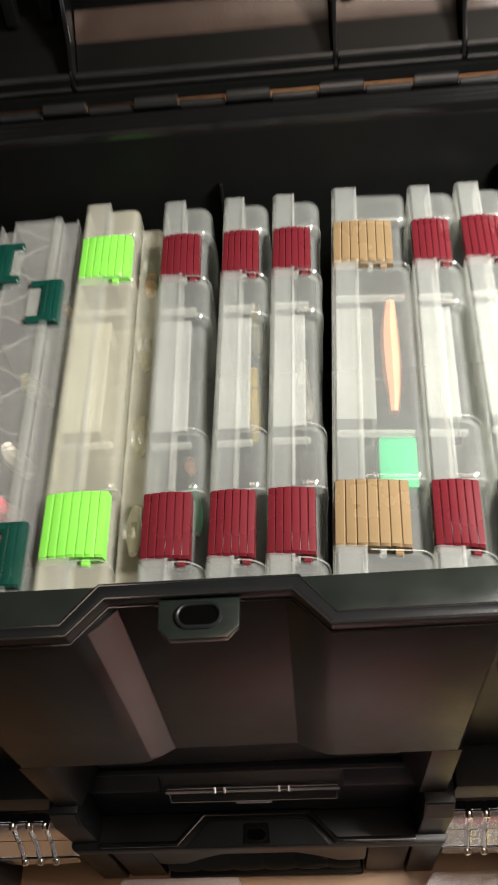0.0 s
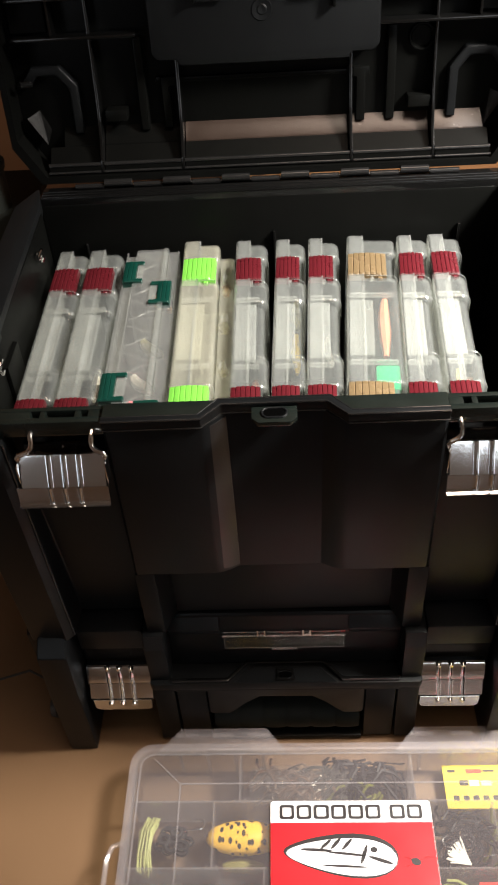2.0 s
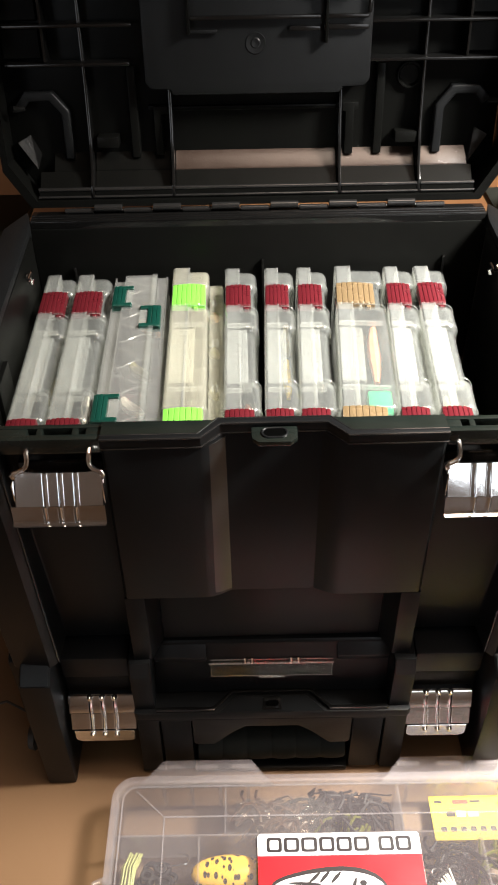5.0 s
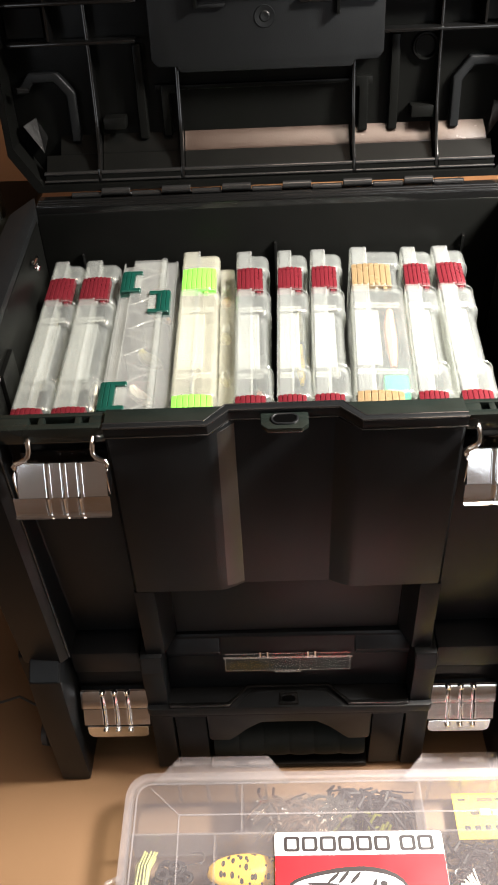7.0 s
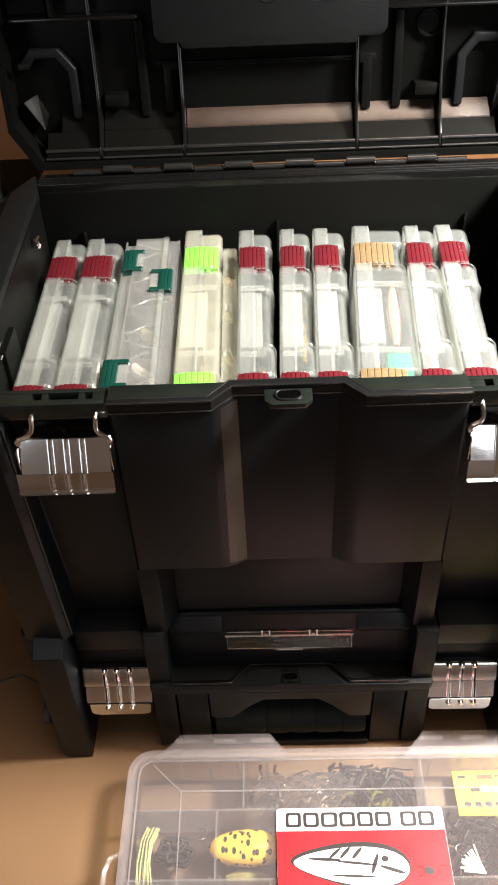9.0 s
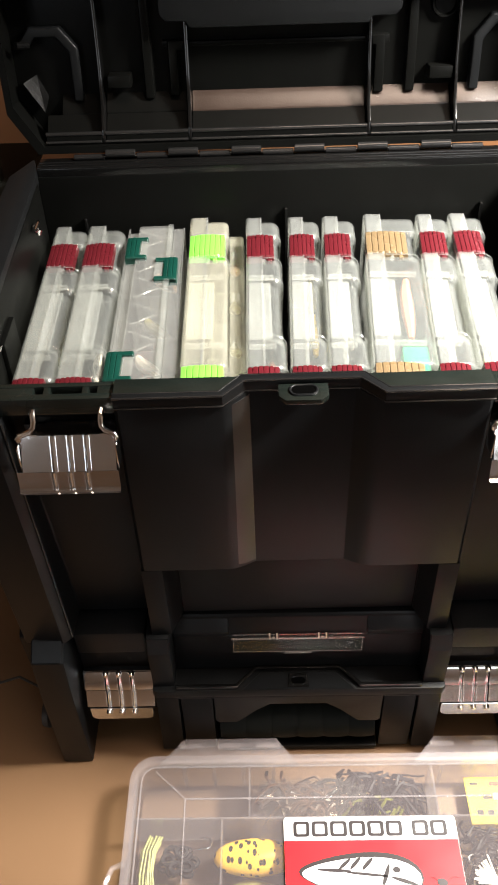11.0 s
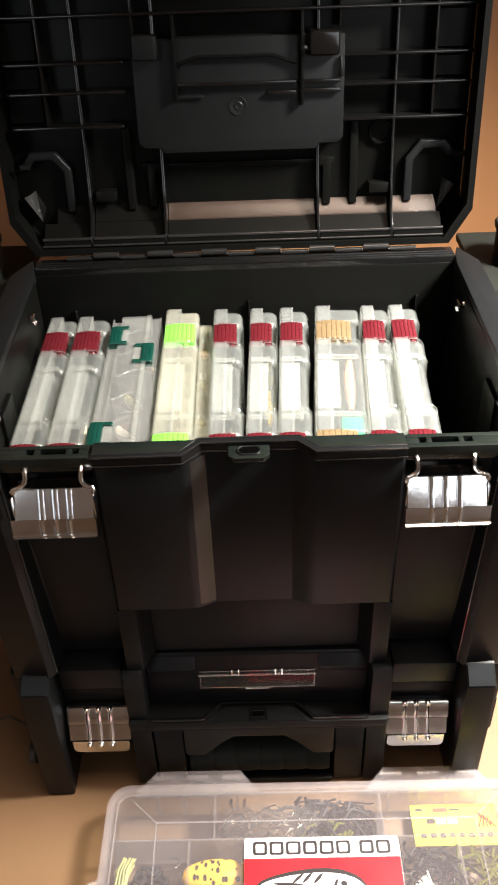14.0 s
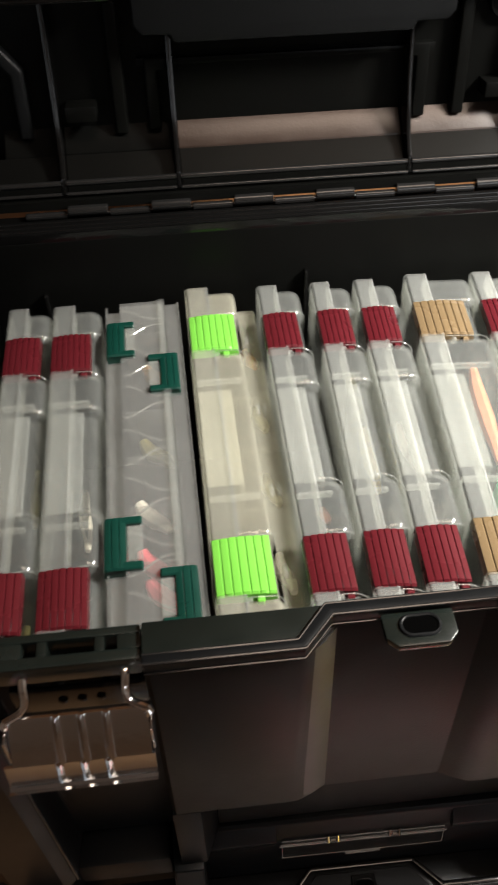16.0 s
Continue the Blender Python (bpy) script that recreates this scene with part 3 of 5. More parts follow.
# ---- the chest's lower module ----
base = thing("chest_base", "black plastic rolling base module with steel latches and pull handle", "tool chest")
bm = B()
block(bm, -0.205, 0.205, 0.034, 0.335, 0.018, 0.1598, 0.004)
part("base_body", bm, BLACK, base)
for s in (-1, 1):
    # outer posts that end in feet
    bm = B()
    prism(bm, [(-0.026, 0.0), (-0.028, 0.10), (-0.026, 0.152), (-0.010, 0.166), (0.034, 0.166), (0.034, 0.0)], "x", *sorted((s * 0.1785, s * 0.2045)), 0.003)
    post = part("corner_post", bm, BLACK, base)
    # Thin plate laid on the post's slope to carry the cool light tint.
    bm = B(); prism(bm, [(-0.0258, 0.1540), (-0.0120, 0.1661), (-0.0117, 0.1656), (-0.0255, 0.1535)], "x", *sorted((s * 0.1805, s * 0.2025)), 0.0)
    part("post_tint_plate", bm, COARSE, post)
    # inner posts beside the recess
    bm = B()
    prism(bm, [(-0.012, 0.026), (-0.014, 0.145), (-0.010, 0.160), (0.034, 0.160), (0.034, 0.026)], "x", *sorted((s * 0.0995, s * 0.1175)), 0.002)
    post = part("inner_post", bm, BLACK, base)
    bm = B(); prism(bm, [(-0.0146, 0.1455), (-0.0107, 0.1600), (-0.0102, 0.1598), (-0.0141, 0.1453)], "x", *sorted((s * 0.1010, s * 0.1160)), 0.0)
    part("post_tint_plate", bm, COARSE, post)
    bm = B(); prism(bm, [(0.0128, 0.1568), (0.0052, 0.1450), (0.0062, 0.1385), (0.0128, 0.1385)], "x", *sorted((s * 0.0550, s * 0.0988)), 0.001)
    part("pocket_cheek", bm, COARSE, base)
    # housing over the latch, with a sloping top
    bm = B()
    prism(bm, [(0.000, 0.127), (0.000, 0.153), (0.0195, 0.152), (0.034, 0.156), (0.034, 0.127)], "x", *sorted((s * 0.1195, s * 0.176)), 0.0025)
    part("latch_housing", bm, COARSE, base)
    bm = B()
    block(bm, *sorted((s * 0.1178, s * 0.1782)), 0.008, 0.034, 0.030, 0.126, 0.002)
    part("latch_back", bm, BLACK, base)
    # side clips
    bm = B()
    prism(bm, [(0.0, 0.150), (0.012, 0.158), (0.05, 0.150), (0.055, 0.075), (0.03, 0.05), (0.006, 0.062)], "x", *sorted((s * 0.205, s * 0.219)), 0.003)
    for k in range(4):
        block(bm, *sorted((s * 0.206, s * (0.222 - 0.001 * k))), 0.010 + 0.010 * k, 0.016 + 0.010 * k, 0.042, 0.088, 0.001)
    part("side_clip", bm, BLACK, base, "ribbed black side clip")
    cx = 0.1437 if s > 0 else -0.1462
    rows = [(0.0040, 0.1010, 0.3), (-0.0012, 0.1022, 1), (-0.0028, 0.1008, 1), (-0.0082, 0.0866, 1)]
    plate = part("latch_plate", corrugated_plate(B(), cx, 0.0585, rows, (-0.0105, 0.0, 0.0105), 0.0015, 0.0016), STEEL, base, "closed pressed steel latch plate")
    part("latch_band", corrugated_plate(B(), cx, 0.0560, [(-0.0085, 0.0863, 1), (-0.0150, 0.0722, 1)], (-0.0100, 0.0005, 0.0110), 0.0015, 0.0016), STEEL, plate)
    bm = B()
    pts = [(cx - 0.026, 0.0718), (cx + 0.026, 0.0718)] + [(cx + 0.020 + 0.006 * math.cos(w), 0.0615 + 0.006 * math.sin(w)) for w in (-k * math.pi / 12 for k in range(7))] + [(cx - 0.020 + 0.006 * math.cos(w), 0.0615 + 0.006 * math.sin(w)) for w in (-math.pi / 2 - k * math.pi / 12 for k in range(7))]
    prism(bm, pts, "y", -0.0164, -0.0152, 0.0003, 1)
    part("latch_tongue", bm, STEEL, plate, "rounded steel tongue")
    for k in range(3):
        x = cx - 0.0100 + 0.0105 * k
        bm = B()
        lathe(bm, [(0.0004, -0.0035), (0.0018, -0.003), (0.0026, -0.0012), (0.0028, 0.0005)], (x, -0.0164, 0.0675), "y", 12)
        part("rivet", bm, CHROME, plate)
        bm = B()
        lathe(bm, [(0.0004, -0.0035), (0.0018, -0.003), (0.0026, -0.0012), (0.0028, 0.0005)], (x - 0.0006, -0.0020, 0.1012), "y", 12)
        part("rivet", bm, CHROME, plate)
# recess in the middle: leaning back, shelf, humped ridge with its padlock plate
bm = B()
prism(bm, [(0.034, 0.1595), (0.0135, 0.1585), (0.0118, 0.1560), (0.0034, 0.1035), (0.0034, 0.0925), (0.034, 0.0925)], "x", -0.0992, 0.0992, 0.001)
part("recess_back", bm, BLACK, base)
bm = B()
prism(bm, [(-0.1178, -0.0160), (-0.1150, -0.0182), (0.1150, -0.0182), (0.1178, -0.0160), (0.1178, 0.0032), (-0.1178, 0.0032)], "z", 0.0895, 0.0992, 0.0012)
part("shelf", bm, BLACK, base)
bm = B()
RIDGE = [(-0.0985, -0.0172), (-0.0490, -0.0172), (-0.0330, -0.0003), (0.0330, -0.0003), (0.0490, -0.0172), (0.0985, -0.0172), (0.0985, -0.0138), (0.0505, -0.0138), (0.0342, 0.0028), (-0.0342, 0.0028), (-0.0505, -0.0138), (-0.0985, -0.0138)]
prism(bm, RIDGE, "z", 0.0994, 0.1028, 0.0009)
part("humped_ridge", bm, BLACK_GLOSS, base, "raised ridge humped round the padlock plate")
bm = B()
prism(bm, [(-0.0450, -0.0178), (0.0450, -0.0178), (0.0300, -0.0020), (-0.0300, -0.0020)], "z", 0.0994, 0.1004, 0.0004, 1)
part("lip_plate", bm, BLACK, base)
bm = B()
prism(bm, [(-0.0085, -0.0165), (0.0085, -0.0165), (0.0075, -0.0045), (-0.0075, -0.0045)], "z", 0.1005, 0.1018, 0.0005, 1)
ring = [(0.0026 * math.copysign(1, math.cos(w)) + 0.0036 * math.cos(w), -0.0112 + 0.0036 * math.sin(w), 0.1019) for w in (2 * math.pi * (k + 0.5) / 20 for k in range(20))]
tube(bm, ring, 0.0007, 6, closed=True)
part("lip_eyelet", bm, BLACK_GLOSS, base)
bm = B()
# Same near-black plug in place of an open eyelet.
prism(bm, [(p[0] * 0.92, p[1] * 0.92 - 0.0009) for p in ring], "z", 0.1018, 0.10205, 0)
part("eyelet_hole_plug", bm, HOLE, base)
# lower front: fascia with lobes either side of the handle bay
bm = B()
prism(bm, [(-0.1175, 0.004), (-0.1160, 0.0893), (0.1160, 0.0893), (0.1175, 0.004), (0.0985, 0.004), (0.0975, 0.0855), (0.0690, 0.0855), (0.0690, 0.0505), (0.0660, 0.0480), (0.0510, 0.0480), (0.0470, 0.0520), (0.0350, 0.0660), (0.0230, 0.0760), (-0.0230, 0.0760), (-0.0350, 0.0660), (-0.0470, 0.0520), (-0.0510, 0.0480), (-0.0660, 0.0480), (-0.0690, 0.0505), (-0.0690, 0.0855), (-0.0975, 0.0855), (-0.0985, 0.004)], "y", -0.0172, -0.0080, 0.0015)
part("fascia", bm, BLACK, base)
for s in (-1, 1):
    bm = B(); block(bm, *sorted((s * 0.0700, s * 0.0965)), -0.0160, 0.034, 0.004, 0.0850, 0.002)
    part("handle_bracket", bm, BLACK, base)
bm = B()
n = 72
tube(bm, [(-0.066 + 0.132 * k / n, 0.0010, 0.0280) for k in range(n + 1)], [0.0178 + 0.0013 * abs(math.sin(k * math.pi / 12)) ** 0.5 for k in range(n + 1)], 22)
part("pull_handle", bm, RACK, base, "ribbed rubber pull handle grip")
bm = B(); block(bm, -0.116, 0.116, 0.0240, 0.0338, 0.002, 0.0893, 0.001)
part("bay_back", bm, BLACK, base)
bm = B(); block(bm, -0.0690, 0.0690, -0.0178, 0.0060, 0.0015, 0.0070, 0.002)
part("bay_sill", bm, BLACK, base)
for s in (-1, 1):
    for y in (0.07, 0.29):
        bm = B()
        lathe(bm, [(0.006, -0.012), (0.019, -0.012), (0.0205, -0.008), (0.0205, 0.008), (0.019, 0.012), (0.006, 0.012)], (s * 0.19, y, 0.0205), "x", 24)
        part("wheel", bm, RUBBER, base, "small black rubber wheel")
# clear label holder on the recess's back
def leaning(z, out=0.0):
    return 0.0046 + (z - 0.1195) * 0.165 - out


def leaning_strip(bm, x0, x1, z0, z1, out, thick):
    return prism(bm, [(leaning(z0, out), z0), (leaning(z1, out), z1), (leaning(z1, out - thick), z1), (leaning(z0, out - thick), z0)], "x", x0, x1, 0.0)


holder = part("label_window", leaning_strip(B(), -0.0515, 0.0515, 0.1195, 0.1385, 0.0, 0.0006), WINDOW, base, "clear plastic label window")
EDGE = frosted("clear_plastic_edge", (0.62, 0.60, 0.58), 0.30, 0.08, 0.2, gloss=0.03)
bm = B()
leaning_strip(bm, -0.0530, 0.0530, 0.1340, 0.1352, 0.0012, 0.001)
leaning_strip(bm, -0.0110, 0.0110, 0.1185, 0.1198, 0.0014, 0.0012)
leaning_strip(bm, -0.0515, 0.0515, 0.1196, 0.1200, 0.0004, 0.0003)
leaning_strip(bm, -0.0515, 0.0515, 0.1382, 0.1387, 0.0004, 0.0003)
for x in (-0.0513, 0.0513):
    leaning_strip(bm, x - 0.0002, x + 0.0002, 0.1202, 0.1338, 0.0004, 0.0003)
part("window_edge", bm, EDGE, holder)
for x in (-0.0195, 0.0195):
    bm = B()
    for e in (-1, 1):
        tube(bm, [(x + e * 0.003, 0.0072, 0.1330), (x + e * 0.003, 0.0055, 0.1360), (x + e * 0.003, 0.0080, 0.1400)], 0.0008, 6)
    block(bm, x - 0.0016, x + 0.0016, 0.0056, 0.0072, 0.1345, 0.1372, 0.0003, 1)
    part("window_clip", bm, CHROME, holder)

# ---- rod racks either side ----
for s in (-1, 1):
    rack = thing("rod_rack", "black plastic rod rack with open tubes beside the chest", "rod rack", "rod racks", at=(s * 0.283, 0.30, 0.0))
    bm = B()
    block(bm, *sorted((-s * 0.0465, s * 0.075)), -0.24, 0.14, 0.352, 0.362, 0.004)
    part("rack_plate", bm, RACK, rack)
    for y in (0.058, -0.055):
        bm = B()
        lathe(bm, [(0.0225, 0.150), (0.0235, 0.148), (0.0240, 0.399), (0.0262, 0.401), (0.0265, 0.406), (0.0250, 0.408), (0.0225, 0.404), (0.0218, 0.200), (0.001, 0.199)], (0, y, 0), "z", 32)
        part("rod_tube", bm, RACK, rack, "open black rod tube with rolled rim")
    bm = B(); block(bm, -0.012, 0.012, -0.10, 0.09, 0.180, 0.196, 0.003)
    part("rack_brace", bm, BLACK, rack)
    # arm reaching to the chest's side wall
    bm = B(); block(bm, *sorted((-s * 0.0235, -s * 0.054)), -0.02, 0.02, 0.30, 0.336, 0.003)
    part("rack_arm", bm, BLACK, rack)

# ---- utility boxes standing on edge in the tub ----
SEAM = frosted("seam_polypropylene", (0.89, 0.92, 0.90), 0.19, 0.10, gloss=0.05)
TOP, FLOORZ = 0.345, 0.1662


def clasp(bm, x0, x1, y0, y1, z, ribs=6, bow=0.0016):
    """A ribbed clasp bent over the box's edge: bowed across, ribs along the length."""
    n = ribs * 4
    step = (0.0, 0.11, 0.5, 0.89)
    xs = [x0 + (x1 - x0) * (k // 4 + step[k % 4]) / ribs for k in range(n + 1)]
    def height(k):
        u = 2 * (xs[k] - x0) / (x1 - x0) - 1
        return z + bow * (1 - u * u) + (-0.0006 if k % 4 == 0 else 0.0) + (0.00012 if k % 4 == 2 else 0.0) - (0.004 if k in (0, n) else 0)
    low = [[bm.verts.new((x, y, height(k) - (0.0012 if y in (y0, y1) else 0))) for k, x in enumerate(xs)] for y in (y0, y0 + 0.001, y1 - 0.001, y1)]
    under = [[bm.verts.new((x, y, z - 0.006)) for x in xs] for y in (y0, y1)]
    for r, q in zip(low, low[1:]):
        for k in range(n):
            bm.faces.new((r[k], r[k + 1], q[k + 1], q[k]))
    for top, bot in ((low[0], under[0]), (low[-1], under[1])):
        for k in range(n):
            bm.faces.new((top[k], top[k + 1], bot[k + 1], bot[k]))
    for k in range(n):
        bm.faces.new((under[0][k], under[0][k + 1], under[1][k + 1], under[1][k]))
    for k in (0, n):
        bm.faces.new([r[k] for r in low] + [under[1][k], under[0][k]])
    return bm


def shell(bm, x0, x1, y0, y1, z0, z1, round_right=0.006, wall=0.0014, open_left=True):
    """A tray on edge: its open face towards -x, its top right edge rounded."""
    def outline(d):
        a, b, c, r = x0, x1 - d, z1 - d, max(round_right - d, 0.0008)
        pts = [(a, z0 + d), (b, z0 + d)]
        pts += [(b - r + r * math.cos(w), c - r + r * math.sin(w)) for w in (k * math.pi / 10 for k in range(6))]
        pts += [(a, c)]
        return pts
    o, i = outline(0.0), outline(wall)
    n = len(o)
    oa = [bm.verts.new((x, y0, z)) for x, z in o]
    ob = [bm.verts.new((x, y1, z)) for x, z in o]
    ia = [bm.verts.new((x, y0 + wall, z)) for x, z in i]
    ib = [bm.verts.new((x, y1 - wall, z)) for x, z in i]
    for k in range(n - 1):
        bm.faces.new((oa[k], oa[k + 1], ob[k + 1], ob[k]))
        bm.faces.new((ia[k], ib[k], ib[k + 1], ia[k + 1]))
    bm.faces.new(oa), bm.faces.new(ob), bm.faces.new(ia), bm.faces.new(ib)
    ring_o = [oa[0], ob[0], ob[-1], oa[-1]]
    ring_i = [ia[0], ib[0], ib[-1], ia[-1]]
    for k in range(4):
        bm.faces.new((ring_o[k], ring_o[(k + 1) % 4], ring_i[(k + 1) % 4], ring_i[k]))
    return bm


def smooth(u):
    u = min(max(u, 0.0), 1.0)
    return math.sqrt(1 - (1 - u) ** 2)


def moulded_tray(x0, x1, spans, y0, y1, h, deep, inset, r, wall=0.0012):
    """A tray wall on edge: full height over the spans, dropped and drawn in between them, with rounded shoulders."""
    ease = 0.0065
    ys = {y0, y1}
    for a, b in spans:
        for k in range(6):
            ys |= {max(a - 0.0002, y0) if k == 0 else a + ease * (k / 5) ** 2, min(b + 0.0002, y1) if k == 0 else b - ease * (k / 5) ** 2}
    ys = sorted(y for y in ys if y0 <= y <= y1)
    bm = B()
    sheets = []
    for off in (0.0, wall):
        rows = []
        for y in ys:
            lift = max((smooth(min(y - a, b - y) / ease) for a, b in spans if a <= y <= b), default=0.0)
            top = h - deep * (1 - lift) - off
            right = x1 - inset * (1 - lift) - off
            rr = max(r - off, 0.001)
            yy = min(max(y, y0 + off), y1 - off)
            prof = [(right, 0.0 + off), (right, h * 0.6)]
            prof += [(right - rr + rr * math.cos(w), top - rr + rr * math.sin(w)) for w in (k * math.pi / 12 for k in range(7))]
            prof += [(x0 + 0.4 * (right - rr - x0), top), (x0, top)]
            rows.append([bm.verts.new((x, yy, z)) for x, z in prof])
        sheets.append(rows)
    n = len(sheets[0][0])
    for rows in sheets:
        for p, q in zip(rows, rows[1:]):
            for k in range(n - 1):
                bm.faces.new((p[k], p[k + 1], q[k + 1], q[k]))
    out, inn = sheets
    for end in (0, -1):
        bm.faces.new(out[end] + [bm.verts.new((x0, out[end][0].co.y, 0.0))])
    for p, q in ((out, inn),):
        for k in range(len(ys) - 1):
            bm.faces.new((p[k][-1], p[k + 1][-1], q[k + 1][-1], q[k][-1]))
            bm.faces.new((p[k][0], p[k + 1][0], q[k + 1][0], q[k][0]))
    return bm


def lid_shell(x1, a, b, h, low, r=0.0028, wall=0.0014):
    """The lid's edge: an upright leaf that turns over at the top with a rounded corner."""
    arc = [(r - r * math.cos(w), h - r + r * math.sin(w)) for w in (k * math.pi / 10 for k in range(6))]
    pts = [(0.0, low)] + arc + [(x1, h), (x1, h - wall), (wall + 0.001, h - wall), (wall, h - wall - 0.001), (wall, low)]
    return prism(B(), pts, "y", a, b, 0.0)


def utility_box(x_rear, x_front, width, colour, plastic, label, tall=None, dividers=5, waist=True, forward=0.0, group="utility boxes"):
    """A slim tackle box standing on its hinged side, latches up."""
    turn = math.degrees(math.atan2(x_front - x_rear, 0.24))
    cx, cy = (x_rear + x_front) / 2, 0.17 - forward
    # local frame: x from the box's own left side, y from its middle, z from the tub's floor
    box = thing("utility_box", label, "tackle box", group, at=(cx, cy, FLOORZ), turn=turn)
    h, front_end, rear_end = TOP - FLOORZ, -0.141 + max(forward, 0.0), 0.130
    w = tall or width
    thick = w > 0.033
    lidw = (0.33 if colour is TAN else 0.45) * w
    thin = {MILKY: THIN, CREAMY: CREAMTHIN}[plastic]
    # the lid's edge, raised in three lengths, with tabs that reach to the latches
    bm = B(); block(bm, 0.0, 0.0014, front_end, rear_end, 0.0, h - 0.0046, 0.0005, 1)
    leaf = part("lid", bm, plastic, box)
    for a, b in ((front_end, -0.1185), (-0.0840, 0.0675), (0.1005, rear_end + 0.0028)):
        part("lid_edge", lid_shell(lidw - 0.0012, a, b, h - 0.0004, h - 0.0200), plastic, leaf)
        bm = B(); block(bm, lidw - 0.0011, lidw + 0.0005, a + 0.0006, b - 0.0004, h - 0.0130, h + 0.0002, 0.0005, 2)
        part("lid_seam", bm, SEAM, leaf)
    # the tray's edge: bulges beside the latches, drawn in at the waist
    spans = [(front_end, -0.1200), (-0.0840, -0.0450), (0.0315, 0.0655), (0.1020, rear_end)] if waist else [(front_end, -0.1200), (-0.0840, 0.0655), (0.1020, rear_end)]
    part("tray", moulded_tray(lidw + 0.0006, w, spans, front_end, rear_end, h - 0.0012, 0.0060, 0.0016, 0.0050 if thick else 0.0080), thin, box)
    # pale beads added as highlight lines where the tray turns up into bulges
    r, top = 0.0050 if thick else 0.0080, h - 0.0012
    for a, b in spans:
        for y, e in ((a + 0.0030, -1), (b - 0.0030, 1)):
            if front_end + 0.004 < y < rear_end - 0.004:
                path = [(w + 0.0002, y, top - r - 0.012), (w + 0.0002, y, top - r)]
                path += [(w - r + (r + 0.0002) * math.cos(k * math.pi / 10), y + e * 0.0022 * k / 5, top - r + (r + 0.0002) * math.sin(k * math.pi / 10)) for k in range(1, 6)]
                path += [(lidw + 0.0020, y + e * 0.0026, top + 0.0002)]
                part("shoulder_bead", tube(B(), path, 0.00040, 6), MILKY, box)
    if width > w:
        bm = B(); shell(bm, w + 0.0006, width, front_end, rear_end - 0.012, 0.0, h - 0.012, 0.003)
        part("side_tray", bm, thin, box)
    # cross ribs under the top, and the pale inner leaf between them
    for y in (0.0405, -0.0535):
        bm = B(); block(bm, 0.0022, w - (0.0042 if thick else 0.0075), y - 0.0011, y + 0.0011, h - 0.0075, h - 0.0030, 0.0006, 1)
        part("stiffening_rib", bm, SEAM, box)
    bm = B(); block(bm, 0.0022, (0.50 if colour is TAN else 0.66) * w, -0.0440, 0.0330, h - 0.0062, h - 0.0050, 0.0004, 1)
    part("inner_leaf", bm, plastic, leaf)
    bm = B(); block(bm, (0.50 if colour is TAN else 0.66) * w - 0.0012, (0.50 if colour is TAN else 0.66) * w, -0.0440, 0.0330, h - 0.0300, h - 0.0064, 0.0004, 1)
    part("inner_leaf", bm, thin, leaf)
    for k in range(dividers):
        y = front_end + (rear_end - front_end) * (k + 1) / (dividers + 1)
        bm = B()
        block(bm, lidw + 0.002, (width if width > w else w) - 0.0048, y - 0.0006, y + 0.0006, 0.004, h - 0.020, 0.0)
        part("divider", bm, thin, box)
    for y in (-0.119, 0.066):
        bm = B()
        c0, c1 = (0.0006, 0.80 * w) if colour is not LIME else (0.0008, w - 0.0030)
        clasp(bm, c0, c1, y, y + 0.0355, h - 0.0008, 7 if w >= 0.03 else 6)
        latch = part("latch", bm, colour, box, "")
        bm = B(); block(bm, w * 0.66 - 0.0020, w * 0.66 + 0.0020, y - 0.0034, y - 0.0002, h - 0.006, h - 0.002, 0.0006, 1)
        part("latch_tooth", bm, colour, latch)
        bm = B(); block(bm, w * 0.50 - 0.0014, w * 0.50 + 0.0014, y - 0.0030, y - 0.0002, h - 0.007, h - 0.0022, 0.0006, 1)
        part("latch_tongue", bm, SEAM, box)
    return box, h, w, lidw, rear_end


WHITE_BITS = surface("white_soft_plastic", (0.75, 0.72, 0.66), 0.5, vary=0.1)
OLIVE = surface("olive_soft_plastic", (0.20, 0.18, 0.06), 0.5, vary=0.3)
AMBER = surface("amber_soft_plastic", (0.45, 0.22, 0.05), 0.4, vary=0.3)
PINK = surface("pink_soft_plastic", (0.75, 0.12, 0.16), 0.4, vary=0.2)
TEAL = surface("teal_plastic", (0.002, 0.20, 0.085), 0.4, vary=0.2)
ORANGE = surface("faded_orange_plastic", (0.42, 0.16, 0.09), 0.4, vary=0.2)
DARK = surface("dark_lure_plastic", (0.010, 0.010, 0.012), 0.55, vary=0.3, spec=0.25)
YELLOW = surface("yellow_lure_paint", (0.80, 0.56, 0.06), 0.25, vary=0.15)


def worm(bm, start, way, length, radius, wig, seed):
    rnd = random.Random(seed)
    pts, radii = [], []
    side = Vector(way).orthogonal().normalized()
    n = 9
    for k in range(n + 1):
        u = k / n
        p = Vector(start) + Vector(way) * (length * u) + side * (wig * math.sin(u * 5 + rnd.random() * 0.4))
        pts.append(p)
        radii.append(radius * (0.25 + 0.75 * math.sin(math.pi * min(0.97, 0.12 + 0.8 * u))))
    return tube(bm, pts, radii, 8)


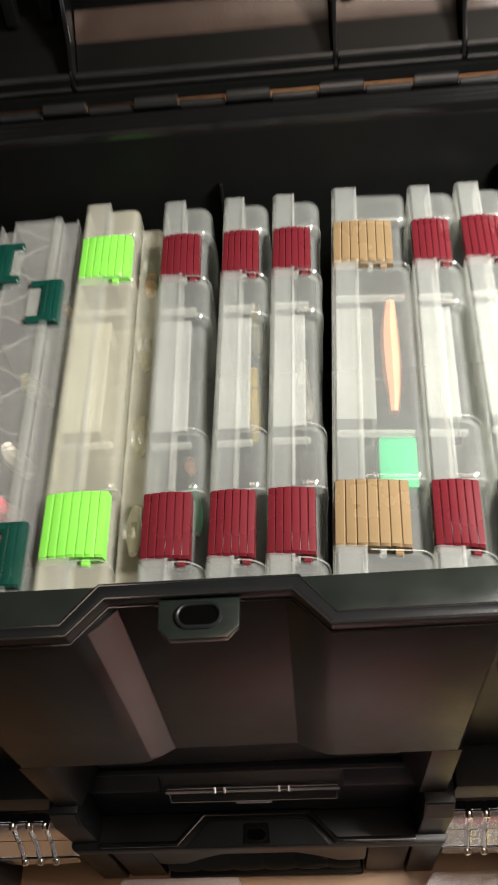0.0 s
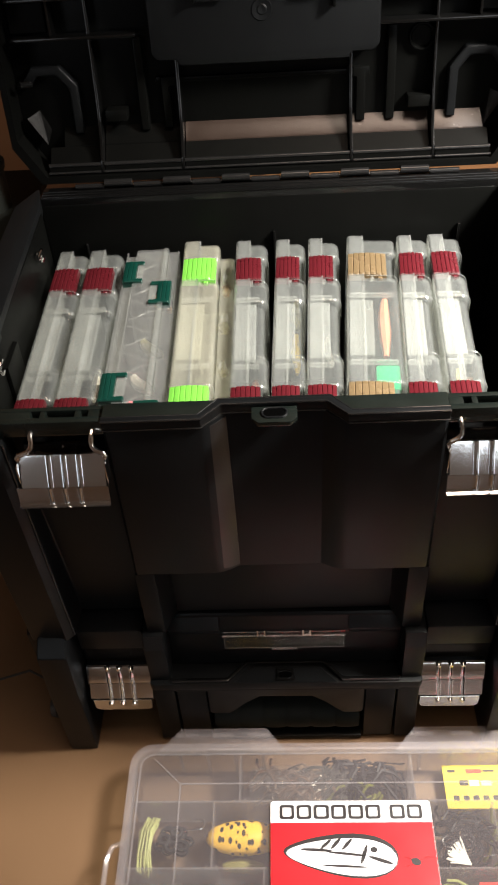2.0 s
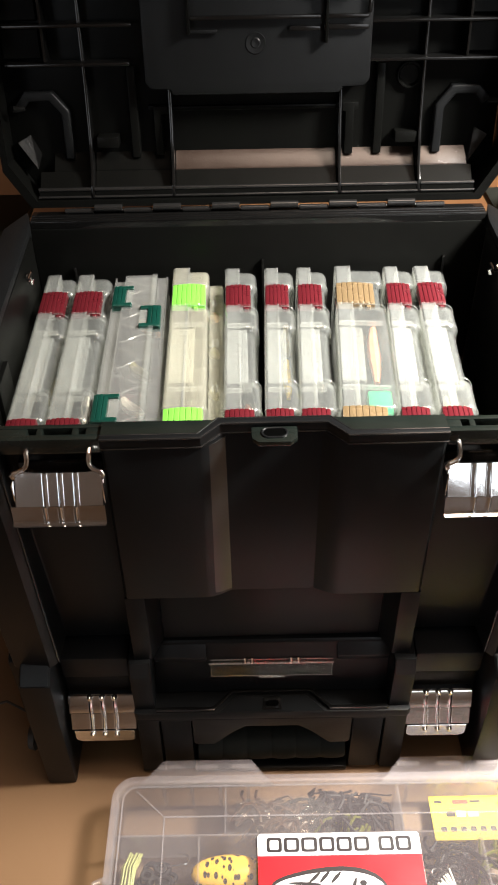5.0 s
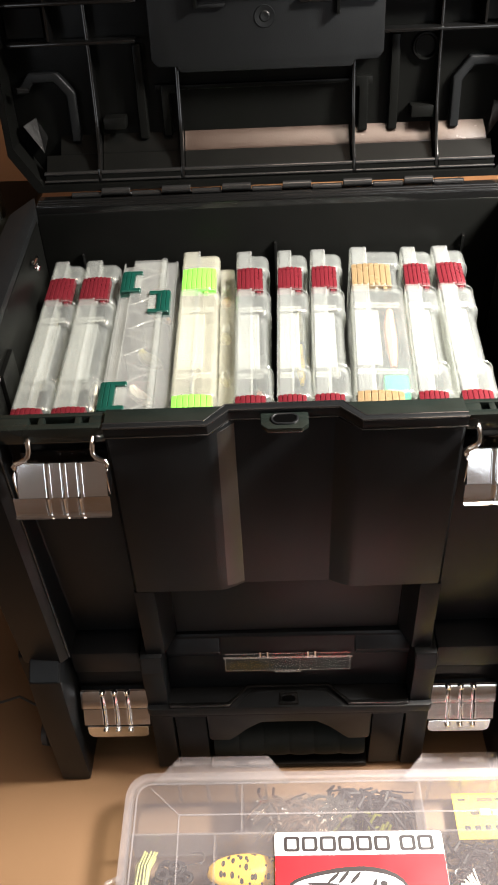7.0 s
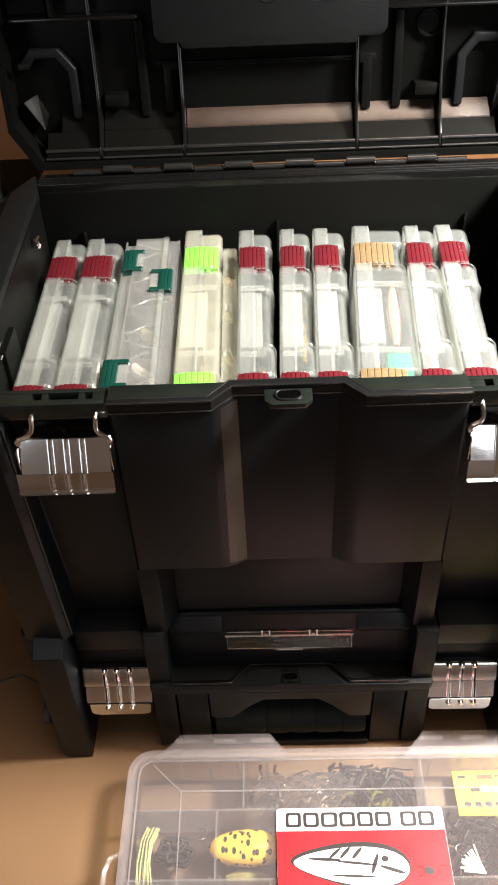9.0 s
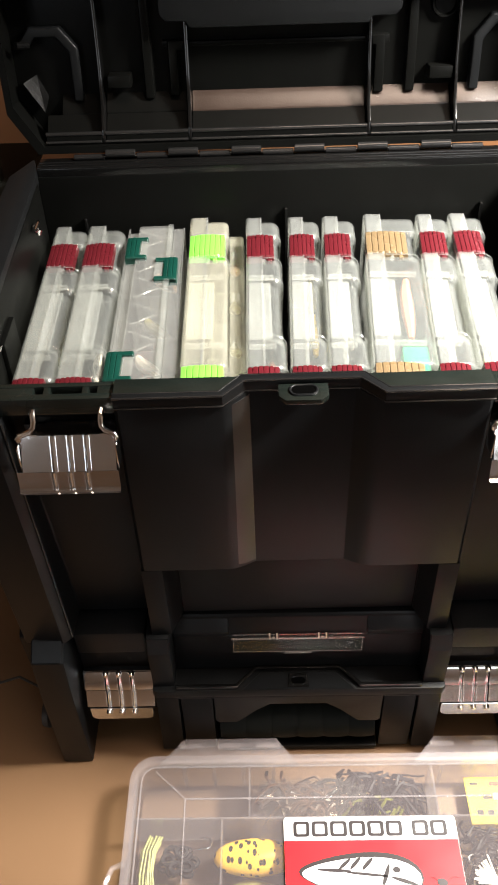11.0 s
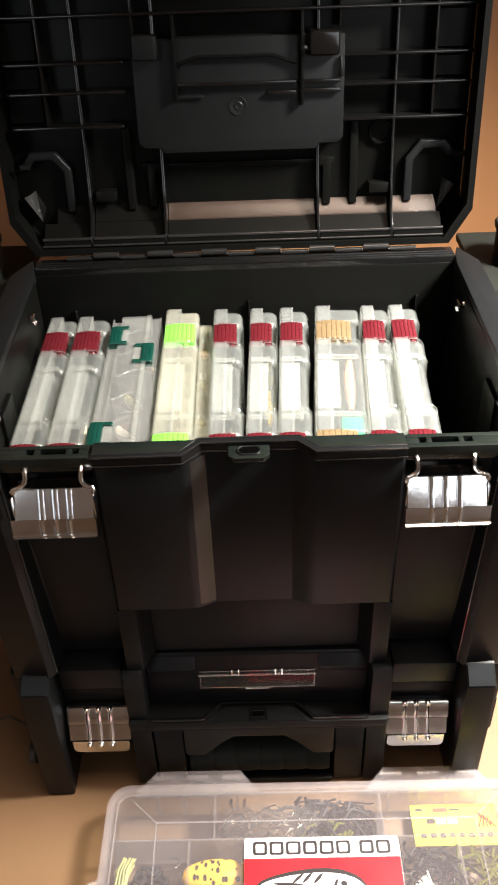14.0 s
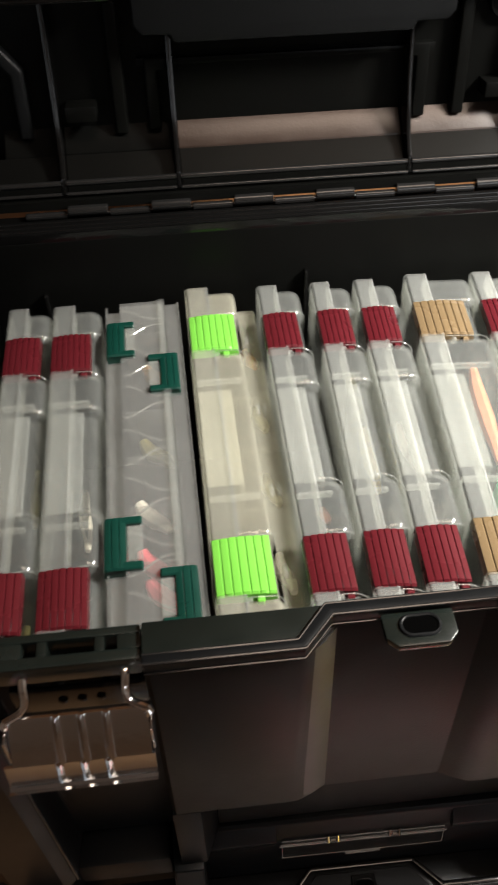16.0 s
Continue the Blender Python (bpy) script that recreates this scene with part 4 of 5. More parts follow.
# x at the rear and front end of each box's left side, its width, and its look
BOXES = [
    (-0.2030, -0.1975, 0.0290, RED, MILKY, "slim frosted tackle box with ribbed maroon latches", None),
    (-0.1735, -0.1675, 0.0320, RED, MILKY, "slim frosted tackle box with maroon latches, beside green-latched box", None),
    (-0.0360, -0.0350, 0.0295, RED, MILKY, "slim frosted tackle box with maroon latches, holding teal lure", None),
    (0.0010, -0.0045, 0.0275, RED, MILKY, "slim frosted tackle box with maroon latches, holding yellow lures", None),
    (0.0310, 0.0220, 0.0285, RED, MILKY, "slim frosted tackle box with maroon latches, nearly empty", None),
    (0.1130, 0.0960, 0.0280, RED, MILKY, "slim frosted tackle box with maroon latches, beside tan-latched box", None),
    (0.1415, 0.1270, 0.0295, RED, MILKY, "slim frosted tackle box with maroon latches, at the row's end", None),
    (0.0670, 0.0520, 0.0440, TAN, MILKY, "thick frosted tackle box with ribbed tan latches", None),
    (-0.0850, -0.0815, 0.0470, LIME, CREAMY, "thick creamy tackle box with lime green latches", 0.034),
]
AHEAD = (0.008, 0.008, 0, 0, 0, 0, 0, -0.0025, -0.0025)
made = [utility_box(a, b, w, c, m, l, t, 5, t is None and c is not TAN, d) for (a, b, w, c, m, l, t), d in zip(BOXES, AHEAD)]


def inside(index, name, bm, material, label, category):
    """A thing lying in one of the boxes, in that box's own frame."""
    ob = new(name, mesh_of(name, bm, material))
    ob.matrix_basis = made[index][0].matrix_basis.copy()
    return tagged(ob, label, category, "lures in the boxes")


H = TOP - FLOORZ
inside(2, "soft_lure", worm(B(), (0.020, -0.060, H - 0.030), (0.02, -0.9, -0.2), 0.030, 0.0045, 0.001, 1), TEAL, "small teal soft lure inside frosted box", "lure")
inside(2, "soft_lure", worm(B(), (0.019, -0.046, H - 0.026), (0.02, -0.9, 0.1), 0.014, 0.003, 0.001, 2), ORANGE, "small orange soft lure inside frosted box", "lure")
inside(3, "soft_lure", worm(B(), (0.019, 0.010, H - 0.022), (0.0, -0.95, -0.1), 0.05, 0.0038, 0.001, 3), YELLOW, "slim yellow soft lure inside frosted box", "lure")
inside(3, "soft_lure", worm(B(), (0.019, 0.062, H - 0.024), (0.0, -0.95, -0.1), 0.04, 0.0040, 0.001, 4), OLIVE, "slim olive soft lure inside frosted box", "lure")
inside(7, "soft_lure", worm(B(), (0.033, 0.048, H - 0.016), (-0.02, -0.99, -0.05), 0.078, 0.0054, 0.001, 5), ORANGE, "long orange and red soft lure in box", "lure")
bm = B(); block(bm, 0.022, 0.0415, -0.083, -0.052, H - 0.030, H - 0.0085, 0.003)
inside(7, "float_block", bm, TEAL, "teal foam block inside tan-latched box", "tackle")
for k in range(4):
    inside(8, "soft_lure", worm(B(), (0.0385, 0.10 - 0.058 * k, H - 0.032), (0.02, -0.8, 0.3), 0.045, 0.0042, 0.002, 20 + k), (AMBER, OLIVE, OLIVE, WHITE_BITS)[k], "amber soft lure behind creamy plastic", "lure")
for i, y in ((0, 0.02), (1, 0.0), (0, -0.09), (1, -0.10), (4, 0.03), (5, 0.01), (6, 0.06), (6, -0.02)):
    inside(i, "soft_lure", worm(B(), (0.018, y, H - 0.040), (0.02, -0.9, 0.1), 0.055, 0.0036, 0.002, 40 + i), (OLIVE, WHITE_BITS, DARK)[i % 3], "dull soft lure inside frosted box", "lure")
for y in (0.085, 0.02, -0.045, -0.1):
    bm = B()
    for e in range(2):
        tube(bm, [(0.0375 + 0.004 * e, y - 0.004, H - 0.0125), (0.0375 + 0.004 * e, y, H - 0.011), (0.0375 + 0.004 * e, y + 0.004, H - 0.0125)], 0.0016, 6)
    part("hinge_clip", bm, MILKY, made[8][0])

# the older box: four green clips, staggered, scalloped trays
gx = thing("utility_box", "wide clear tackle box with four dark green clips", "tackle box", "utility boxes", at=(-0.1365, 0.165, FLOORZ), turn=math.degrees(math.atan2(0.0055, 0.24)))
W, hh, half = 0.0495, TOP - FLOORZ - 0.003, 0.1315
SMOKE = frosted("smoky_clear_plastic", (0.87, 0.89, 0.88), 0.110, 0.12, 0.5, gloss=0.04)
bm = B(); shell(bm, 0.010, W - 0.010, -half, half, 0.0, hh, 0.003)
part("tray", bm, SMOKE, gx)
bm = B()
block(bm, 0.0, 0.0016, -half, half, 0.0, hh - 0.002, 0.0005, 1)
block(bm, 0.0016, 0.0095, -half + 0.002, half - 0.004, hh - 0.006, hh - 0.004, 0.0005, 1)
part("lid", bm, SMOKE, gx)
bm = B()
block(bm, W - 0.0016, W, -half, half, 0.0, hh - 0.002, 0.0005, 1)
block(bm, W - 0.0095, W - 0.0016, -half + 0.002, half - 0.002, hh - 0.004, hh - 0.002, 0.0005, 1)
part("lid", bm, SMOKE, gx)
bm = B()
block(bm, W - 0.0145, W - 0.0095, -half, half, hh - 0.004, hh + 0.002, 0.0008, 1)
part("rail", bm, THIN, gx)
for k in range(7):
    y = -0.115 + 0.038 * k
    bm = B()
    for s in (-1, 1):
        pts = []
        for j in range(13):
            u = j / 12
            d = 0.003 + 0.011 * (0.5 + 0.5 * math.cos(math.pi * min(1.0, u * 1.25)))
            pts.append((0.011 + 0.0275 * u, y + s * d, hh - 0.003))
        tube(bm, pts, 0.0007, 6)
        if s > 0:
            block(bm, 0.011, 0.0385, y - 0.0006, y + 0.0006, 0.004, hh - 0.012, 0.0)
    part("scallop_divider", bm, SMOKE, gx)
for x0, x1, y0 in ((0.001, 0.020, 0.075), (0.026, 0.046, 0.040), (-0.001, 0.020, -0.090), (0.026, 0.046, -0.125)):
    bm = B()
    clasp(bm, x0, x0 + 0.012, y0, y0 + 0.034, hh + 0.0015, 3, 0.001) if x0 < 0.01 else clasp(bm, x1 - 0.012, x1, y0, y0 + 0.034, hh + 0.0015, 3, 0.001)
    for a, b in ((y0, y0 + 0.005), (y0 + 0.029, y0 + 0.034)):
        block(bm, x0 + 0.001, x1 - 0.001, a, b, hh - 0.002, hh + 0.0022, 0.0008, 1)
    clip_ = part("clip", bm, GREEN, gx, "dark green swinging clip")
    bm = B()
    a, b = (x0 + 0.0125, x1 - 0.001) if x0 < 0.01 else (x0 + 0.001, x1 - 0.0125)
    block(bm, a, b, y0 + 0.006, y0 + 0.028, hh + 0.0, hh + 0.0015, 0.0005, 1)
    part("clip_seat", bm, MILKY, clip_)
for k, (y, m) in enumerate(((-0.02, WHITE_BITS), (-0.075, PINK), (0.10, AMBER), (-0.055, PINK), (0.03, OLIVE))):
    ob = new("soft_lure", mesh_of("soft_lure", worm(B(), (0.016 + 0.004 * (k % 3), y, hh - 0.030), (0.5, -0.7, -0.2), 0.03, 0.0055, 0.002, 70 + k), m))
    ob.matrix_basis = gx.matrix_basis.copy()
    tagged(ob, "pale soft lure lying behind clear plastic", "lure", "lures in the boxes")

# ---- the clear tackle box on the floor in front ----
FX0, FX1, FY0, FY1, FZ = -0.1375, 0.2325, -0.275, -0.0445, 0.0445


def rounded(x0, x1, y0, y1, r, n=6):
    pts = []
    for cx, cy, a in ((x1 - r, y0 + r, -90), (x1 - r, y1 - r, 0), (x0 + r, y1 - r, 90), (x0 + r, y0 + r, 180)):
        pts += [(cx + r * math.cos(radians(a + 90 * k / n)), cy + r * math.sin(radians(a + 90 * k / n))) for k in range(n + 1)]
    return pts


def ring_wall(bm, outer, inner, z0, z1, taper=1.0):
    n = len(outer)
    rows = [[bm.verts.new((x, y, z)) for x, y in pts] for pts, z in ((outer, z0), (outer, z1), (inner, z1), (inner, z0))]
    for r, q in zip(rows, rows[1:] + rows[:1]):
        for k in range(n):
            bm.faces.new((r[k], r[(k + 1) % n], q[(k + 1) % n], q[k]))
    return bm


front = thing("clear_tackle_box", "closed clear plastic tackle box full of lures, with a sticker", "tackle box", at=(0, 0, 0))
bm = B()
ring_wall(bm, rounded(FX0 + 0.004, FX1 - 0.004, FY0 + 0.004, FY1 - 0.004, 0.016), rounded(FX0 + 0.0055, FX1 - 0.0055, FY0 + 0.0055, FY1 - 0.0055, 0.0145), 0.0, 0.038)
prism(bm, rounded(FX0 + 0.0056, FX1 - 0.0056, FY0 + 0.0056, FY1 - 0.0056, 0.0144), "z", 0.0004, 0.0018, 0)
part("tray", bm, CLEAR, front)
bm = B()
prism(bm, rounded(FX0 + 0.003, FX1 - 0.003, FY0 + 0.003, FY1 - 0.003, 0.017), "z", FZ - 0.0022, FZ - 0.0008, 0.0003, 1)
lid2 = part("lid", bm, CLEAR, front)
bm = B()
ring_wall(bm, rounded(FX0, FX1, FY0, FY1, 0.020), rounded(FX0 + 0.0062, FX1 - 0.0062, FY0 + 0.0062, FY1 - 0.0062, 0.0138), FZ - 0.009, FZ)
part("lid_rim", bm, RIBCLEAR, lid2)
bm = B()
tube(bm, [(x, y, FZ - 0.0004) for x, y in rounded(FX0 + 0.0095, FX1 - 0.0095, FY0 + 0.0095, FY1 - 0.0095, 0.012)], 0.0007, 6, closed=True)
for x in (-0.117, 0.213):
    e = 1 if x < 0 else -1
    tube(bm, [(x, FY1 - 0.013, FZ - 0.0006), (x + e * 0.025, FY1 - 0.036, FZ - 0.0008), (x + e * 0.026, FY0 + 0.02, FZ - 0.0008)], 0.0006, 6)
tube(bm, [(-0.092, FY1 - 0.036, FZ - 0.0006), (0.187, FY1 - 0.036, FZ - 0.0006)], 0.0007, 6)
part("lid_bead", bm, RIBCLEAR, lid2)
for a, b in ((-0.103, -0.0135), (0.109, 0.204)):
    bm = B()
    prism(bm, [(a - 0.014, FY1 - 0.001), (b + 0.013, FY1 - 0.001), (b - 0.005, FY1 + 0.0220), (a + 0.006, FY1 + 0.0220)], "z", 0.0240, 0.0310, 0.0008)
    hinge = part("hinge_tab", bm, RIBCLEAR, front)
    for k in range(3):
        x = a + 0.012 + (b - a - 0.024) * k / 2
        bm = B()
        tube(bm, [(x - 0.010, FY1 + 0.0150, 0.0310), (x + 0.010, FY1 + 0.0150, 0.0310)], 0.0022, 8)
        part("hinge_barrel", bm, RIBCLEAR, hinge)
    for k in range(4):
        x = a + 0.008 + (b - a - 0.016) * k / 3
        bm = B(); block(bm, x - 0.0016, x + 0.0016, FY1 - 0.0075, FY1 - 0.0057, 0.006, 0.037, 0.0006, 1)
        part("hinge_web", bm, RIBCLEAR, hinge)
ROW1, ROW2, ROW3 = -0.0945, -0.1485, -0.212
for y in (ROW1, ROW2, ROW3):
    bm = B(); block(bm, FX0 + 0.006, FX1 - 0.006, y - 0.0008, y + 0.0008, 0.0018, 0.0405, 0)
    part("long_divider", bm, RIBCLEAR, front)
for x, a, b in ((-0.041, ROW1, FY1), (0.107, ROW1, FY1), (-0.0625, ROW2, ROW1), (0.045, ROW2, ROW1), (0.170, ROW2, ROW1), (-0.02, ROW3, ROW2), (0.10, ROW3, ROW2)):
    bm = B(); block(bm, x - 0.0007, x + 0.0007, a + 0.001, b - 0.006 if b == FY1 else b - 0.001, 0.0018, 0.040, 0)
    part("cross_divider", bm, RIBCLEAR, front)
    bm = B()
    for e in (-1, 1):
        block(bm, x + e * 0.0042 - 0.0007, x + e * 0.0042 + 0.0007, a + 0.0009, a + 0.0026, 0.004, 0.041, 0.0003, 1)
    part("divider_slot", bm, RIBCLEAR, front)
bm = B()
tube(bm, [(FX0 + 0.001, -0.126, 0.036), (FX0 - 0.008, -0.130, 0.036), (FX0 - 0.0115, -0.140, 0.036), (FX0 - 0.0115, -0.168, 0.036), (FX0 - 0.008, -0.178, 0.036), (FX0 + 0.001, -0.182, 0.036)], 0.0022, 8)
part("carry_loop", bm, RIBCLEAR, front, "clear plastic carrying loop")

# sticker on the lid: white bands, red field, plain marks
S0, S1 = -0.0145, 0.1175
WHITE = surface("white_vinyl", (0.82, 0.81, 0.80), 0.3, vary=0.03, grain=200, bump=0.02)
REDV = surface("red_vinyl", (0.70, 0.012, 0.018), 0.3, vary=0.04, grain=200, bump=0.02)
INK = surface("black_ink", (0.02, 0.015, 0.015), 0.35, vary=0.1, grain=200, bump=0.02)
bm = B(); prism(bm, rounded(S0, S1, -0.1855, -0.0965, 0.003), "z", FZ + 0.0002, FZ + 0.0006, 0)
sticker = part("sticker", bm, WHITE, front, "white and red vinyl sticker with dark marks")
bm = B(); block(bm, S0 + 0.0002, S1 - 0.0002, -0.1675, -0.1145, FZ + 0.0007, FZ + 0.0009, 0)
part("red_field", bm, REDV, sticker)
def plain_mark(x, wd, top, tall, stroke=0.0027):
    """A plain dark frame of a character's size; a narrow one is a bar."""
    c = FZ + 0.0007
    bm = B()
    if wd < 0.006:
        block(bm, x, x + stroke, top - tall, top, c - 0.0001, c + 0.0001, 0)
    else:
        ring_wall(bm, rounded(x, x + wd, top - tall, top, 0.0022, 3), rounded(x + stroke, x + wd - stroke, top - tall + stroke * 0.8, top - stroke * 0.8, 0.0010, 3), c - 0.0001, c + 0.0001)
    part("dark_mark", bm, INK, sticker)


x = S0 + 0.0072
for wd in (0.0125, 0.0125, 0.0130, 0.0125, 0.0125, 0.0125, 0.0, 0.0125, 0.0125):
    if wd:
        plain_mark(x, wd, -0.0998, 0.0118)
    x += (wd + 0.0016) if wd else 0.0058
x = S0 + 0.0300
for wd in (0.0105, 0.0027, 0.0115, 0.0115, 0.0027, 0.0125, 0.0125):
    plain_mark(x, wd, -0.1705, 0.0118)
    x += wd + 0.0020


def spindle(cx, cy, a, b, tilt=0.0, n=28, bite=0.0):
    c, s = math.cos(tilt), math.sin(tilt)
    out = []
    for k in range(n):
        w = 2 * math.pi * k / n
        u, v = a * math.cos(w), b * math.sin(w) * (1 - bite * math.cos(w))
        out.append((cx + c * u - s * v, cy + s * u + c * v))
    return out


bm = B(); prism(bm, spindle(0.0415, -0.1400, 0.0460, 0.0165, -0.06, 28, -0.35), "z", FZ + 0.0010, FZ + 0.0011, 0)
part("dark_emblem", bm, INK, sticker)
bm = B(); prism(bm, spindle(0.0420, -0.1412, 0.0440, 0.0138, -0.06, 28, -0.35), "z", FZ + 0.0012, FZ + 0.0013, 0)
part("pale_emblem", bm, WHITE, sticker)
for a in (spindle(0.022, -0.1365, 0.013, 0.0012, -0.05), spindle(0.030, -0.1320, 0.006, 0.0013, 0.7), spindle(0.038, -0.1315, 0.006, 0.0014, 0.8), spindle(0.047, -0.1320, 0.006, 0.0014, 0.8), spindle(0.046, -0.1395, 0.016, 0.0010, -0.1), spindle(0.060, -0.1400, 0.008, 0.0016, 1.2), spindle(0.073, -0.1445, 0.010, 0.0014, -0.3), spindle(0.044, -0.1490, 0.018, 0.0009, -0.05), spindle(0.068, -0.1365, 0.0028, 0.0022)):
    bm = B(); prism(bm, a, "z", FZ + 0.0014, FZ + 0.0015, 0)
    part("dark_emblem", bm, INK, sticker)
bm = B(); prism(bm, spindle(0.1005, -0.1455, 0.0040, 0.0028, -0.3), "z", FZ + 0.0010, FZ + 0.0012, 0)
for e in (-1, 1):
    tube(bm, [(0.0975, -0.1455 + e * 0.001, FZ + 0.0011), (0.0945, -0.1455 + e * 0.0035, FZ + 0.0011), (0.092, -0.1455 + e * 0.003, FZ + 0.0011)], 0.0003, 4)
tube(bm, [(0.104, -0.145, FZ + 0.0011), (0.109, -0.1415, FZ + 0.0011), (0.114, -0.1425, FZ + 0.0011)], 0.00025, 4)
part("dark_emblem", bm, INK, sticker)


# ---- lures and packets inside the clear box ----
def skirt(bm, centre, count, length, spread, radius, seed, flat=0.35):
    rnd = random.Random(seed)
    for _ in range(count):
        a = rnd.uniform(0, 2 * math.pi)
        d = Vector((math.cos(a), math.sin(a), rnd.uniform(-flat, flat))).normalized()
        s = d.orthogonal()
        l = length * rnd.uniform(0.5, 1.0)
        c = Vector(centre) + Vector((rnd.uniform(-1, 1) * spread, rnd.uniform(-1, 1) * spread * 0.6, rnd.uniform(-0.3, 0.3) * spread))
        pts = []
        for k in range(5):
            p = c + d * l * k / 4 + s * l * 0.22 * math.sin(k * 1.1 + a)
            p.z = min(max(p.z, 0.0035), 0.0375)
            pts.append(p)
        tube(bm, pts, radius, 5)
    return bm


def held(p, y0, y1, x0=FX0 + 0.008, x1=FX1 - 0.008):
    p.x, p.y = min(max(p.x, x0), x1), min(max(p.y, y0), y1)


def in_cell(bm, x0, x1, y0, y1):
    for v in bm.verts:
        held(v.co, y0, y1, x0, x1)
    return bm


def lure(name, bm, material, label, category="lure"):
    return lone(name, bm, material, label, category, "lures in the clear box")


BROWN = surface("brown_skirt_rubber", (0.07, 0.035, 0.02), 0.4, vary=0.3)
GREENISH = surface("green_skirt_rubber", (0.10, 0.105, 0.015), 0.5, vary=0.3, spec=0.3)
CHART = surface("chartreuse_rubber", (0.36, 0.38, 0.14), 0.45, vary=0.2)
BLUE = surface("blue_pearl_plastic", (0.04, 0.34, 0.50), 0.25, vary=0.2)
CARD = surface("yellow_card", (0.85, 0.66, 0.03), 0.4, vary=0.05)
PRINT = surface("red_print", (0.55, 0.05, 0.02), 0.4, vary=0.1)
GREY_P = surface("pale_grey_print", (0.6, 0.5, 0.4), 0.4, vary=0.1)
DEEPBLUE = surface("deep_blue_plastic", (0.03, 0.05, 0.30), 0.3, vary=0.2)
CORAL = surface("coral_red_plastic", (0.75, 0.07, 0.06), 0.3, vary=0.15)

lure("skirted_jig", in_cell(skirt(B(), (0.058, -0.070, 0.020), 80, 0.040, 0.022, 0.0015, 1), -0.038, 0.104, ROW1 + 0.003, FY1 - 0.008), DARK, "tangled dark rubber skirted jigs")
lure("skirted_jig", in_cell(skirt(B(), (0.005, -0.074, 0.016), 60, 0.036, 0.020, 0.0014, 2), -0.038, 0.104, ROW1 + 0.003, FY1 - 0.008), BROWN, "tangled brown rubber skirted jigs")
lure("skirted_jig", in_cell(skirt(B(), (0.064, -0.083, 0.022), 16, 0.026, 0.012, 0.0012, 3), -0.038, 0.104, ROW1 + 0.003, FY1 - 0.008), GREENISH, "green rubber strands of a jig")
bm = B()
for k in range(11):
    a = 2 * math.pi * k / 11 + 0.3 * (k % 2)
    reach, wide, z = 0.0125 - 0.002 * (k % 3), 0.0042, 0.022 + 0.003 * (k % 3)
    c = Vector((-0.097, -0.1205, z))
    u, v = Vector((math.cos(a), 0.85 * math.sin(a), 0)), Vector((-math.sin(a), 0.85 * math.cos(a), 0))
    tube(bm, [c + u * (0.003 + reach * (0.5 - 0.5 * math.cos(w))) + v * wide * math.sin(w) for w in (2 * math.pi * j / 14 for j in range(14))], 0.0019, 6, closed=True)
lure("looped_lure", in_cell(bm, -0.120, -0.066, ROW2 + 0.003, ROW1 - 0.003), DARK, "dark soft lure with looped arms")
bm = B()
rnd = random.Random(5)
for k in range(16):
    x0, z0 = -0.1255 + 0.0007 * k, rnd.uniform(0.012, 0.026)
    tube(bm, [(x0 + 0.004 + rnd.uniform(-0.001, 0.001), -0.1010, z0), (x0 + rnd.uniform(-0.001, 0.001), -0.1130, z0 + 0.003), (x0 - 0.001, -0.1300, z0 + 0.002), (x0 + rnd.uniform(-0.002, 0.002), -0.1440, z0 - 0.003)], 0.0008, 6)
lure("soft_lure", in_cell(bm, -0.130, -0.108, ROW2 + 0.003, ROW1 - 0.003), CHART, "pale chartreuse soft strands along the cell's side")
lure("skirted_jig", in_cell(skirt(B(), (0.145, -0.118, 0.022), 50, 0.040, 0.016, 0.0014, 6), 0.122, 0.225, ROW2 + 0.003, ROW1 - 0.003), DARK, "tangled dark jigs with hooks")
lure("skirted_jig", in_cell(skirt(B(), (0.198, -0.118, 0.024), 36, 0.034, 0.014, 0.0013, 7), 0.122, 0.225, ROW2 + 0.003, ROW1 - 0.003), GREENISH, "olive and yellow jig strands")
bm = B()
rnd = random.Random(8)
for k in range(16):
    a = radians(110 + 130 * k / 15 * 1.0)
    tube(bm, [(0.146, -0.142, 0.030), (0.146 + 0.010 * math.cos(a), -0.142 + 0.008 * abs(math.sin(a)), 0.033), (0.146 + 0.024 * math.cos(a) * rnd.uniform(0.7, 1), -0.142 + 0.022 * abs(math.sin(a)) * rnd.uniform(0.5, 1), 0.034)], 0.0007, 5)
lure("skirted_jig", in_cell(bm, 0.122, 0.168, ROW2 + 0.003, ROW1 - 0.003), WHITE_BITS, "white rubber skirted jig")
# hooks
for cx, cy, s in ((0.175, -0.135, 1), (0.13, -0.13, -1), (-0.075, -0.115, 1), (0.03, -0.075, 1)):
    bm = B()
    tube(bm, [(cx - 0.018 * s, cy, 0.028), (cx, cy + 0.002, 0.030)] + [(cx + 0.004 * s * math.sin(w), cy + 0.006 - 0.004 * math.cos(w), 0.030) for w in (k * math.pi / 8 for k in range(9))] + [(cx - 0.005 * s, cy + 0.010, 0.030)], 0.0007, 6)
    lure("fish_hook", bm, STEEL, "bent steel fishing hook", "hook")
